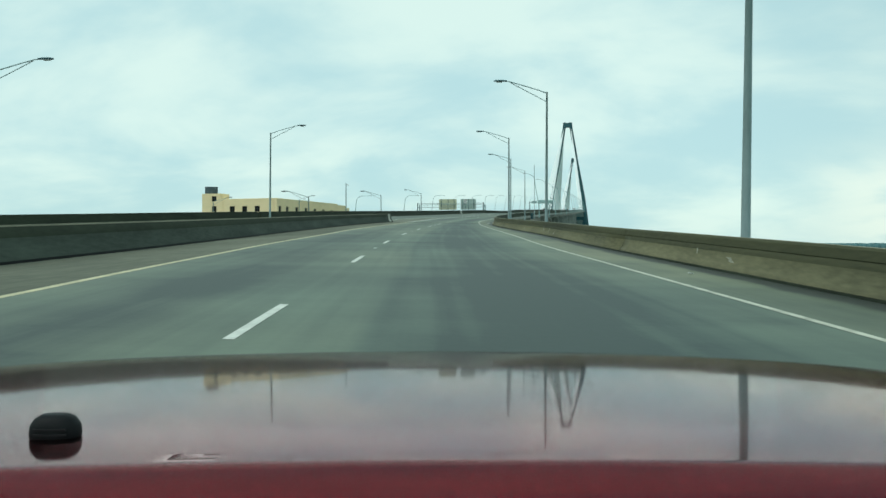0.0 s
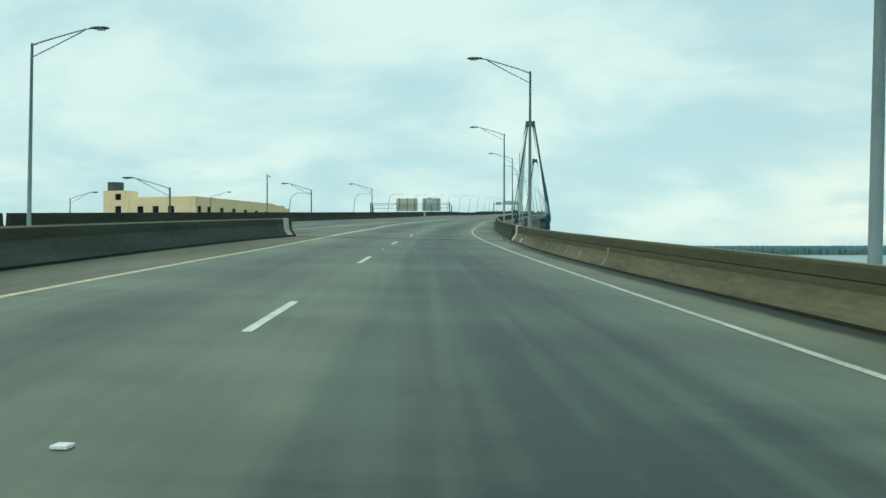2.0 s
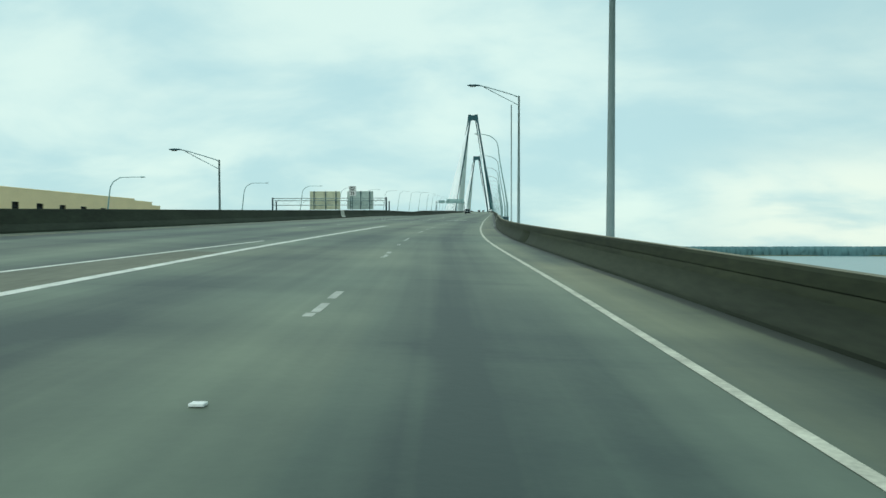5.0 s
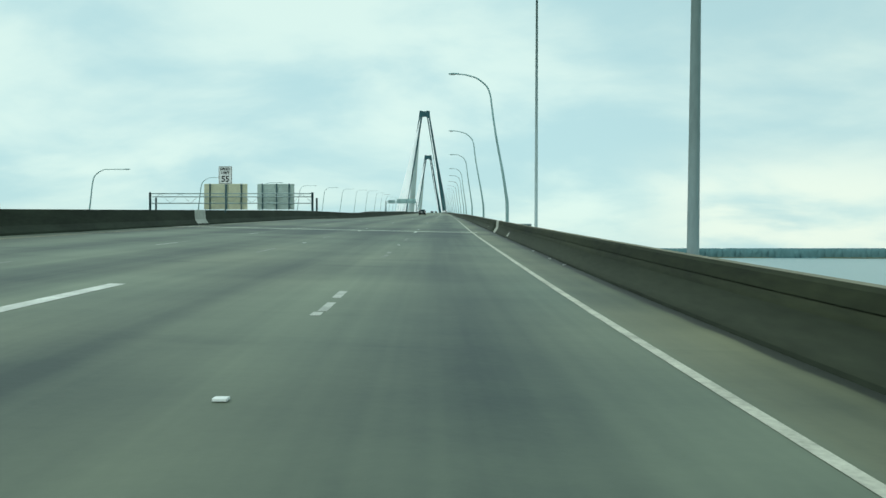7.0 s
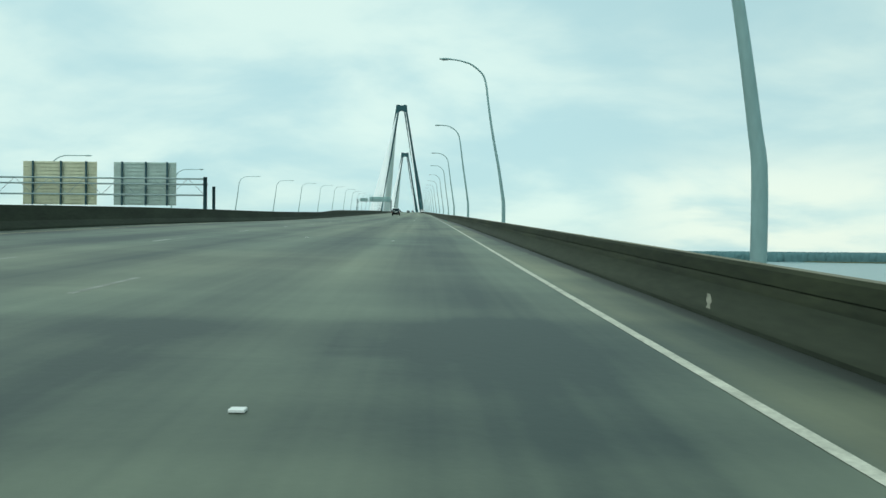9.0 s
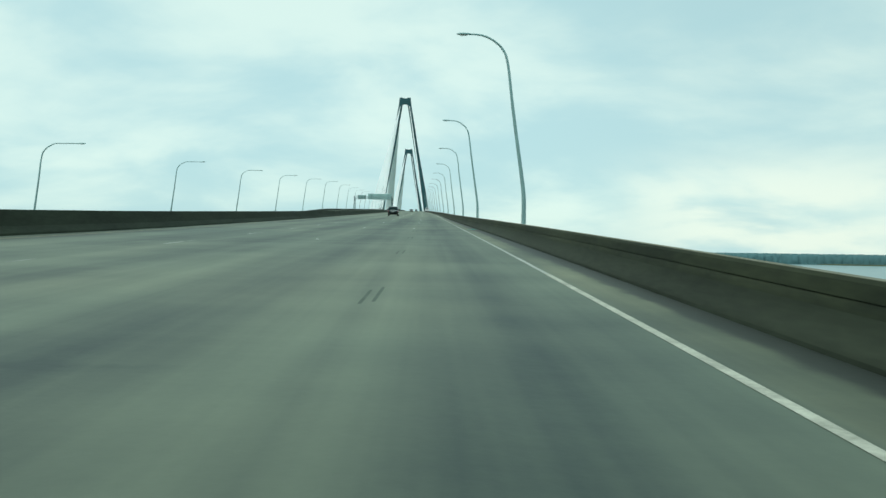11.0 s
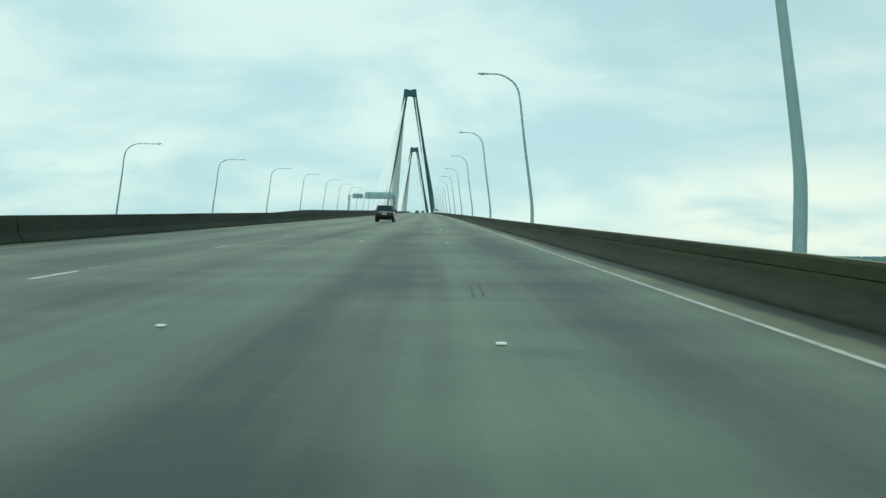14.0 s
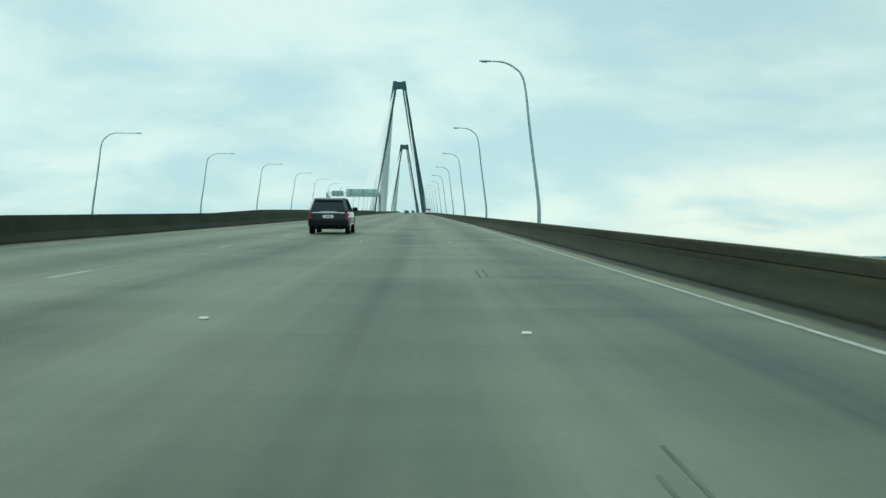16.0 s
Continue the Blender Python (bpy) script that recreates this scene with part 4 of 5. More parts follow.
part("handle", boxed((0.03, 0.03, 0.14), (0.2, -0.255, 0.95), 0.008), BLACK, door)
mast = thing("camera_mast", "slim steel mast with a traffic camera on top", "mast", at=pose(-32.95, -215.7, west_z(-32.95, -215.7) + 0.22))
part("shaft", tubed([(0, 0, 0), (0, 0, 12.6)], [0.14, 0.08], 10), STEEL, mast, smooth=True)
cam_arm = part("bracket", tubed([(0, 0, 12.4), (0.35, 0, 12.4)], 0.03, 8), STEEL, mast)
bm = bmesh.new(); bmesh.ops.create_uvsphere(bm, u_segments=12, v_segments=8, radius=0.16, matrix=Matrix.Translation((0.4, 0, 12.25)))
part("dome", bm, SIGNWHITE, cam_arm, "white camera dome", smooth=True)


# ---- sign gantries ----
def gantry(y, xl, xr, zb, top, panels, truss):
    """Posts at both ends and a light truss across, with sign panels seen from behind."""
    g = thing("sign_gantry", "steel sign gantry with bare sign backs over the opposite lanes", "sign gantry", "gantries", at=pose(0, y, zb))
    for x in (xl, xr):
        part("post", tubed([(x, 0, 0), (x, 0, top)], 0.16, 10), STEEL_DARK, g, smooth=True)
        part("post", tubed([(x + 0.45, 1.1, 0), (x + 0.45, 1.1, top - 0.7)], 0.13, 10), STEEL_DARK, g, smooth=True)
    for yy, z in ((0, top - 0.15), (0.9, top - 0.55), (0, top - truss)):
        part("chord", tubed([(xl, yy, z), (xr, yy, z)], 0.07, 8), STEEL, g, smooth=True)
    n = int((xr - xl) / 1.4)
    bm = bmesh.new()
    for i in range(n):
        a = xl + (xr - xl) * i / n; b = xl + (xr - xl) * (i + 1) / n
        tube(bm, [(a, 0, top - 0.15 if i % 2 else top - truss), (b, 0, top - truss if i % 2 else top - 0.15)], 0.022, 6)
    part("lacing", bm, STEEL, g)
    for x0, x1, z0, z1, back in panels:
        p = part("sign_panel", boxed((x1 - x0, 0.05, z1 - z0), ((x0 + x1) / 2, 0.35 + 1.0, (z0 + z1) / 2), 0.01), back, g, "bare aluminium sign back")
        q = z0 + 0.15
        while q < z1:
            part("stiffener", boxed((x1 - x0, 0.04, 0.025), ((x0 + x1) / 2, 0.3 + 1.0, q)), back, p); q += 0.3
        for f in (0.14, 0.52, 0.86):
            part("bracket", boxed((0.13, 0.16, z1 - z0 + 0.04), (x0 + (x1 - x0) * f, 0.2 + 1.0, (z0 + z1) / 2)), STEEL_DARK, p)
    return g


zA = grade_line(-98.5)
gantry(-98.6, -42.7, -20.1, zA - 2.45, 2.2 + 4.0, ((-35.55, -29.45, 2.2 + 1.7, 2.2 + 5.3, SIGN_TAN), (-28.05, -22.85, 2.2 + 1.7, 2.2 + 5.3, ALU)), 1.5)
zB = grade_line(311)
gantry(311, -38.0, -19.4, zB, 7.6, ((-36.4, -32.2, 6.2, 8.2, SIGN_BLUE), (-31.3, -19.6, 6.1, 8.9, SIGN_BLUE)), 1.4)

# ---- speed limit sign on the median ----
xs, ys_ = -16.42, -160.4
zs = road_z(xs, ys_)
lim = thing("speed_limit_sign", "white speed limit 55 sign on a steel post on the median", "road sign", at=pose(xs - 0.17, ys_, zs - 0.43))
part("post", tubed([(0, 0.04, 1.2), (0, 0.04, 4.35)], 0.04, 8), STEEL_DARK, lim)
zc = 3.75
plate = part("plate", boxed((0.92, 0.02, 1.2), (0, 0, zc), 0.004), SIGNWHITE, lim)


def lettered(text, size, at, mat, parent, name="lettering", bold=0.0):
    cu = bpy.data.curves.new(name, "FONT")
    cu.body, cu.size, cu.align_x, cu.align_y, cu.extrude, cu.offset = text, size, "CENTER", "CENTER", 0.003, bold
    tmp = bpy.data.objects.new("tmp", cu)
    scene.collection.objects.link(tmp)
    me = bpy.data.meshes.new_from_object(tmp.evaluated_get(bpy.context.evaluated_depsgraph_get()))
    bpy.data.objects.remove(tmp)
    me.name = name
    me.materials.clear()
    me.materials.append(mat)
    o = new(name, me)
    o.parent = parent
    o.matrix_basis = Matrix.Translation(at) @ Matrix.Rotation(radians(90), 4, "X")
    return o


lettered("SPEED", 0.25, (0, -0.016, zc + 0.40), BLACK, plate, bold=0.006)
lettered("LIMIT", 0.25, (0, -0.016, zc + 0.15), BLACK, plate, bold=0.006)
lettered("55", 0.56, (0, -0.016, zc - 0.28), BLACK, plate, bold=0.012)
bm = bmesh.new()
for dx, dz_, w, h in ((0, 0.57, 0.86, 0.02), (0, -0.57, 0.86, 0.02), (-0.42, 0, 0.02, 1.14), (0.42, 0, 0.02, 1.14)):
    box(bm, (w, 0.008, h), (dx, -0.012, zc + dz_))
part("border", bm, BLACK, plate)

# ---- cream building beyond the opposite carriageway ----
hall = thing("warehouse", "long cream plastered building with square dark windows", "building", at=pose(0, 0, 1.4))
P0, P1, P2 = Vector((-106.3, -129.87)), Vector((-79.39, -134.52)), Vector((-72.45, -94.36))
zr0 = 26.9 - 1.4


def wall_block(name, a, b, depth, z0, z1, openings, parent):
    """A front wall with real window holes, and the block behind it. openings: (start, width, bottom, top)."""
    d = (b - a); L = d.length; d.normalize(); nrm = Vector((-d.y, d.x))
    def P(s, t, z): return (a.x + d.x * s + nrm.x * t, a.y + d.y * s + nrm.y * t, z)
    bm = bmesh.new()
    xs_ = sorted({0.0, L, *[o[0] for o in openings], *[o[0] + o[1] for o in openings]})
    zs_ = sorted({z0, z1, *[o[2] for o in openings], *[o[3] for o in openings]})
    def hole(s, z): return any(o[0] < s < o[0] + o[1] and o[2] < z < o[3] for o in openings)
    for s0, s1 in zip(xs_, xs_[1:]):
        for q0, q1 in zip(zs_, zs_[1:]):
            if not hole((s0 + s1) / 2, (q0 + q1) / 2):
                bm.faces.new([bm.verts.new(P(*p)) for p in ((s0, 0, q0), (s1, 0, q0), (s1, 0, q1), (s0, 0, q1))])
    for o in openings:
        c = [(o[0], o[2]), (o[0] + o[1], o[2]), (o[0] + o[1], o[3]), (o[0], o[3])]
        for (s0, q0), (s1, q1) in zip(c, c[1:] + c[:1]):
            bm.faces.new([bm.verts.new(P(*p)) for p in ((s0, 0, q0), (s1, 0, q1), (s1, 0.35, q1), (s0, 0.35, q0))])
    for ring in (((0, 0, z0), (0, depth, z0), (0, depth, z1), (0, 0, z1)), ((L, 0, z0), (L, 0, z1), (L, depth, z1), (L, depth, z0)), ((0, depth, z0), (L, depth, z0), (L, depth, z1), (0, depth, z1)), ((0, 0, z1), (0, depth, z1), (L, depth, z1), (L, 0, z1))):
        bm.faces.new([bm.verts.new(P(*p)) for p in ring])
    bmesh.ops.remove_doubles(bm, verts=bm.verts[:], dist=0.001)
    bmesh.ops.recalc_face_normals(bm, faces=bm.faces[:])
    w = part(name, bm, CREAM, parent)
    for o in openings:
        bm = bmesh.new()
        bm.faces.new([bm.verts.new(P(*p)) for p in ((o[0], 0.3, o[2]), (o[0] + o[1], 0.3, o[2]), (o[0] + o[1], 0.3, o[3]), (o[0], 0.3, o[3]))])
        bmesh.ops.solidify(bm, geom=bm.faces[:], thickness=0.04)
        win = part("window", bm, WINDOW, parent)
        bm = bmesh.new()
        for s in (0.0, 0.5, 1.0):
            q = o[0] + o[1] * s
            tube(bm, [P(q, 0.24, o[2]), P(q, 0.24, o[3])], 0.04, 4)
        for s in (0.0, 0.55, 1.0):
            q = o[2] + (o[3] - o[2]) * s
            tube(bm, [P(o[0], 0.24, q), P(o[0] + o[1], 0.24, q)], 0.04, 4)
        part("window_frame", bm, SLATE, win)
    return w


wins = lambda n, s, step, w, z0, z1: [(s + i * step, w, z0, z1) for i in range(n)]
wall_block("stair_tower", P0, P0 + (P1 - P0).normalized() * 6.7, 5.2, 0, zr0 + 1.8, [(3.6, 1.8, zr0 - 0.65, zr0 + 0.95), (3.6, 1.8, zr0 - 4.0, zr0 - 2.2)], hall)
A1 = P0 + (P1 - P0).normalized() * 6.72
wall_block("front_wall", A1, P1, 0.5, 0, zr0 - 0.2, wins(3, 3.55, 4.53, 1.85, zr0 - 4.1, zr0 - 2.35), hall)
A2 = P1 + (P2 - P1).normalized() * 0.52
wall_block("long_wall", A2, P2, 20.2, 0, zr0 - 0.2, [(0.5, 1.65, zr0 - 4.1, zr0 - 2.4)] + wins(6, 4.9, 6.0, 1.75, zr0 - 4.1, zr0 - 2.4), hall)
# capping along the roof edges, a string course and a downpipe at the corner
bm = bmesh.new()
for a, b in ((A1, P1), (A2, P2)):
    d = (b - a).normalized()
    tube(bm, [(a.x - d.y * 0.1, a.y + d.x * 0.1, zr0 - 0.14), (b.x - d.y * 0.1, b.y + d.x * 0.1, zr0 - 0.14)], 0.14, 6)
part("parapet_cap", bm, CREAM, hall)
part("downpipe", tubed([(P1.x - 1.3, P1.y + 0.13, 0), (P1.x - 1.3, P1.y + 0.13, zr0 - 0.3)], 0.08, 6), CREAM, hall)
part("downpipe", tubed([(A1.x + 1.0, A1.y - 0.28, 0), (A1.x + 1.0, A1.y - 0.28, zr0 - 0.3)], 0.09, 6), CREAM, hall)
bm = bmesh.new()
bmesh.ops.create_cone(bm, cap_ends=True, segments=28, radius1=2.0, radius2=2.0, depth=2.3, matrix=Matrix.Translation((-104.5, -126.9, zr0 + 2.92)))
tank = part("roof_tank", bm, SLATE, hall, "round dark blue-grey rooftop tank")
bm = bmesh.new()
bmesh.ops.create_cone(bm, cap_ends=True, segments=28, radius1=2.07, radius2=2.07, depth=0.16, matrix=Matrix.Translation((-104.5, -126.9, zr0 + 4.05)))
part("rim", bm, SLATE, tank)
bm = bmesh.new()
bmesh.ops.create_cone(bm, cap_ends=True, segments=20, radius1=0.85, radius2=0.85, depth=2.2, matrix=Matrix.Translation((-102.0, -123.3, zr0 + 0.85)))
part("roof_tank", bm, SLATE, hall, "small round dark rooftop tank")
annex = thing("annex", "low cream building wing beyond the long wall", "building", at=pose(P2.x, P2.y, 1.4, 0, 0, -9.8))
part("wall", boxed((18, 6.6, zr0 - 0.35), (-9.1, 3.34, (zr0 - 0.35) / 2), 0.05), CREAM, annex)
part("lean_to", boxed((14, 4.0, zr0 - 1.0), (-7.6, 8.68, (zr0 - 1.0) / 2), 0.05), CREAM, annex)


# ---- cable-stayed bridge ----
def tower(y0, cx, deck_z):
    t = thing("bridge_tower", "tall concrete bridge tower with two inclined legs", "bridge tower", "bridge towers", at=pose(cx, y0, 0))
    top, knee = 175.0, deck_z - 8
    for s in (-1, 1):
        rings = []
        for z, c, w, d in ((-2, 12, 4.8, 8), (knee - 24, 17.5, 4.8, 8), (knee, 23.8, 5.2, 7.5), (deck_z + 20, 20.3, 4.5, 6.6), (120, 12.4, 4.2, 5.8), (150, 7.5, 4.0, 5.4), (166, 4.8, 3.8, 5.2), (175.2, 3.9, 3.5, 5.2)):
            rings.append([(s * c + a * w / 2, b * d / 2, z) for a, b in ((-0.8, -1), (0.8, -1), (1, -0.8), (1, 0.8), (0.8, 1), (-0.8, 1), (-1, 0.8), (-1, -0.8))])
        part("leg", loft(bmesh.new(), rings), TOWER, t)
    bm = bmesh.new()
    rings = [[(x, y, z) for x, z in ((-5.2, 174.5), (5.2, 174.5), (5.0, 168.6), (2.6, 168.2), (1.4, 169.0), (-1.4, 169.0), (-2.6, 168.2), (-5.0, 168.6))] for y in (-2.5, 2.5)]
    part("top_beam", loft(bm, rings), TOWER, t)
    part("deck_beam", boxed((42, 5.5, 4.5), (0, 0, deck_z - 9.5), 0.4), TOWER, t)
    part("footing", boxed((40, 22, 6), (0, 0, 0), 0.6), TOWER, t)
    for s in (-1, 1):
        for way in (-1, 1):
            for i in range(16):
                zt = 124 + 2.85 * i
                xt = s * (12.0 - (zt - 120) * 0.16)
                reach = 32 + 12.6 * i
                yb = way * reach
                xb = s * 20.5
                zb = grade_line(y0 + yb) + 0.3
                part("stay_cable", tubed([(xt, way * 2.4, zt), (xb, yb, zb)], 0.27, 6), CABLE, t, "white sheathed stay cable" if i == 0 else "")
    return t


tower(770, -25.0, grade_line(770))
tower(1241, -30.2, grade_line(1241))


# ---- vehicles ----
def paint(name, col, metal=0.4, coat=1.0, spec=0.5):
    m = material(name, col, 0.3, metal, var=0.05, scale=4, coat=coat, spec=spec)
    m.node_tree.nodes["Principled BSDF"].inputs["Coat Roughness"].default_value = 0.04
    return m


def glass(name, col=(0.008, 0.022, 0.026)):
    return material(name, col, 0.06, 0.0, var=0.1, scale=2, spec=0.3)


GLASS = glass("tinted_car_glass")
REDL = material("red_tail_light", (0.28, 0.012, 0.025), 0.2, var=0.15, scale=8, coat=1.0)
LIT = bpy.data.materials.new("lit_tail_light")
LIT.use_nodes = True
LIT.node_tree.nodes["Principled BSDF"].inputs["Base Color"].default_value = (0.20, 0.012, 0.03, 1)
LIT.node_tree.nodes["Principled BSDF"].inputs["Emission Color"].default_value = (1.0, 0.06, 0.10, 1)
LIT.node_tree.nodes["Principled BSDF"].inputs["Emission Strength"].default_value = 0.06
CHROME = material("chrome_trim", (0.78, 0.80, 0.80), 0.35, 0.6, var=0.05)
ALLOY = material("silver_alloy", (0.62, 0.64, 0.65), 0.3, 0.9, var=0.1)
PLATEM = material("pale_number_plate", (0.62, 0.66, 0.66), 0.5, var=0.1, scale=10)


def wheel(parent, x, y, r, w, out):
    """Tyre with a rounded shoulder, and a spoked rim on its outer side."""
    bm = bmesh.new()
    rings = []
    for q, rr in ((-w / 2, r * 0.72), (-w / 2, r * 0.93), (-w / 2 * 0.8, r), (w / 2 * 0.8, r), (w / 2, r * 0.93), (w / 2, r * 0.72)):
        rings.append([(x + q, y + rr * math.cos(k * math.pi / 12), r + rr * math.sin(k * math.pi / 12)) for k in range(24)])
    loft(bm, rings)
    tyre = part("wheel", bm, RUBBER, parent, smooth=False)
    bm = bmesh.new()
    xo = x + out * (w / 2 + 0.005)
    loft(bm, [[(xo, y + rr * math.cos(k * math.pi / 12), r + rr * math.sin(k * math.pi / 12)) for k in range(24)] + [] for rr in (r * 0.72, r * 0.66)], cap=False)
    for k in range(10):
        a = k * math.pi / 5
        box(bm, (0.03, 0.07, r * 0.62), (xo - out * 0.015, y + math.sin(a) * r * 0.36, r + math.cos(a) * r * 0.36), 0, Matrix.Rotation(-a, 4, "X"))
    box(bm, (0.05, 0.16, 0.16), (xo - out * 0.02, y, r), 0.03)
    part("rim", bm, ALLOY, tyre, "silver spoked alloy rim")
    return tyre


def car(name, label, category, at, body, L=5.0, W=1.98, H=1.84, belt=1.14, sill=0.36, r=0.385, suv=True, lit=False, trim=True):
    """A car seen mostly from behind: +y is forwards. Body, cabin glass, roof, lamps, bumpers, mirrors, wheels."""
    c = thing(name, label, category, "vehicles", at)
    hw, hl = W / 2, L / 2
    nose = belt - (0.12 if suv else 0.18)
    # lower body: rings of eight points along the car
    rings = []
    for y, k, zb, zt in ((-hl + 0.02, 0.90, sill + 0.10, belt - 0.05), (-hl + 0.14, 0.97, sill + 0.02, belt), (-hl + 0.6, 1.0, sill, belt + 0.01), (0, 1.0, sill, belt), (hl - 1.45, 1.0, sill, belt - 0.02), (hl - 1.0, 0.99, sill, nose + 0.04), (hl - 0.3, 0.94, sill + 0.02, nose - 0.04), (hl - 0.03, 0.82, sill + 0.12, nose - 0.22)):
        w = hw * k
        rings.append([(-w * 0.94, y, zb), (w * 0.94, y, zb), (w, y, zb + 0.14), (w * 1.0, y, zb + (zt - zb) * 0.62), (w * 0.965, y, zt - 0.05), (w * 0.93, y, zt), (-w * 0.93, y, zt), (-w * 0.965, y, zt - 0.05), (-w * 1.0, y, zb + (zt - zb) * 0.62), (-w, y, zb + 0.14)])
    b = part("body", loft(bmesh.new(), rings), body, c, smooth=False)
    # cabin
    y0, y1 = (-hl + 0.10, hl - 1.55) if suv else (-hl + 0.75, hl - 1.35)
    t0, t1 = (-hl + 0.42, hl - 2.35) if suv else (-hl + 1.45, hl - 2.2)
    wb, wt = hw * 0.925, hw * 0.72
    zt = H - 0.07
    rings = [[(-wb, y0, belt), (wb, y0, belt), (wb, y1, belt), (-wb, y1, belt)], [(-wt, t0, zt), (wt, t0, zt), (wt, t1, zt), (-wt, t1, zt)]]
    part("cabin_glass", loft(bmesh.new(), rings), GLASS, c, "dark tinted windows")
    # pillars and roof in body colour
    for sx in (-1, 1):
        for a, d, w in ((y0, t0, 0.10 if suv else 0.07), (y1, t1, 0.045)):
            part("pillar", tubed([(sx * wb, a, belt - 0.01), (sx * wt, d, zt)], w, 6), body, c)
        m0, m1 = y0 + (y1 - y0) * 0.30, t0 + (t1 - t0) * 0.28
        part("pillar", tubed([(sx * (wb + 0.005), m0, belt), (sx * (wt + 0.005), m1, zt)], 0.05, 6), BLACK, c)
        m0, m1 = y0 + (y1 - y0) * 0.62, t0 + (t1 - t0) * 0.63
        part("pillar", tubed([(sx * (wb + 0.005), m0, belt), (sx * (wt + 0.005), m1, zt)], 0.045, 6), BLACK, c)
    rings = []
    for y, k, z in ((t0 - 0.12, 0.93, zt - 0.02), (t0 + 0.1, 1.0, zt + 0.045), ((t0 + t1) / 2, 1.02, H), (t1 - 0.1, 1.0, zt + 0.04), (t1 + 0.05, 0.95, zt - 0.01)):
        w = wt * k + 0.03
        rings.append([(-w, y, z - 0.06), (w, y, z - 0.06), (w * 0.97, y, z - 0.01), (w * 0.8, y, z + 0.01), (-w * 0.8, y, z + 0.01), (-w * 0.97, y, z - 0.01)])
    part("roof", loft(bmesh.new(), rings), body, c)
    part("antenna", loft(bmesh.new(), [[(-0.03, t0 + 0.2, H - 0.03), (0.03, t0 + 0.2, H - 0.03), (0.03, t0 + 0.45, H - 0.03), (-0.03, t0 + 0.45, H - 0.03)], [(-0.01, t0 + 0.2, H + 0.05), (0.01, t0 + 0.2, H + 0.05), (0.01, t0 + 0.28, H + 0.05), (-0.01, t0 + 0.28, H + 0.05)]]), BLACK, c)
    # rear
    part("bumper", boxed((W * 0.985, 0.34, 0.36), (0, -hl + 0.10, sill + 0.20), 0.07), BLACK if suv else body, c, "black rear bumper" if suv else "")
    for sx in (-1, 1):
        lamp = part("tail_light", boxed((0.11, 0.12, 0.27), (sx * (hw - 0.09), -hl + 0.04, belt - 0.23), 0.03), LIT if lit else REDL, c, "lit red tail light")
        part("lamp_divider", boxed((0.115, 0.13, 0.03), (sx * (hw - 0.09), -hl + 0.03, belt - 0.23)), BLACK, lamp)
        part("side_lamp", boxed((0.03, 0.30, 0.10), (sx * (hw - 0.015), -hl + 0.25, belt - 0.17), 0.012), REDL, lamp)
        mir = part("wing_mirror", boxed((0.26, 0.16, 0.20), (sx * (hw + 0.10), y1 - 0.35, belt + 0.10), 0.06), BLACK, c, "black wing mirror")
        part("mirror_arm", tubed([(sx * (hw - 0.1), y1 - 0.33, belt + 0.02), (sx * (hw + 0.06), y1 - 0.35, belt + 0.06)], 0.03, 6), BLACK, mir)
        for yy in (-hl + 1.02, hl - 1.0):
            bm = bmesh.new()
            loft(bm, [[(sx * (hw * k), yy + rr * math.cos(q * math.pi / 12), r + rr * math.sin(q * math.pi / 12)) for q in range(24)] for k, rr in ((0.80, r + 0.07), (1.003, r + 0.07))])
            part("wheel_arch", bm, BLACK, c)
            wheel(c, sx * (hw - 0.105), yy, r, 0.235, sx)
        part("sill_trim", boxed((0.03, L * 0.42, 0.05), (sx * (hw + 0.004), 0.0, sill + 0.13), 0.01), CHROME if trim else body, c)
        part("door_handle", boxed((0.03, 0.2, 0.035), (sx * (hw * 0.985), -0.15, belt - 0.16), 0.01), body, c)
        part("door_handle", boxed((0.03, 0.2, 0.035), (sx * (hw * 0.985), -1.05, belt - 0.16), 0.01), body, c)
    part("tailgate_strip", boxed((W * 0.80, 0.05, 0.04), (0, -hl - 0.012, belt - 0.085), 0.015), CHROME, c, "bright chrome strip across the tailgate")
    if lit:
        bm = bmesh.new()
        for i in range(10):
            box(bm, (0.05, 0.012, 0.035), (-0.36 + 0.08 * i, -hl + 0.012, belt - 0.025))
        part("badge_bars", bm, CHROME, c, "row of small bright badge bars")
    plate_ = part("plate_recess", boxed((W * 0.52, 0.03, 0.24), (0, -hl + 0.005, belt - 0.30), 0.01), body, c)
    np_ = part("number_plate", boxed((0.52, 0.02, 0.14), (0, -hl - 0.018, belt - 0.27), 0.005), PLATEM, plate_)
    bm = bmesh.new()
    for i in range(6):
        box(bm, (0.03, 0.006, 0.06), (-0.13 + 0.052 * i, -hl - 0.031, belt - 0.275))
    part("bars", bm, SLATE, np_)
    part("underbody", boxed((W * 0.7, L * 0.84, 0.14), (0, 0, sill - 0.05), 0.03), BLACK, c)
    part("rear_skid", boxed((W * 0.5, 0.2, 0.12), (0, -hl + 0.15, sill - 0.02), 0.03), BLACK, c)
    for sx in (-1, 1):
        part("exhaust", boxed((0.14, 0.12, 0.05), (sx * hw * 0.6, -hl + 0.05, sill + 0.02), 0.02), STEEL_DARK, c)
    return c


DKGREEN = paint("dark_green_grey_paint", (0.006, 0.026, 0.034), 0.2, 0.9, 0.5)
PALE = paint("white_paint", (0.75, 0.77, 0.77), 0.0)


def on_road(x, y, turn=0.0):
    return pose(x, y, road_z(x, y), math.degrees(math.atan(0.0425)), 0, turn)


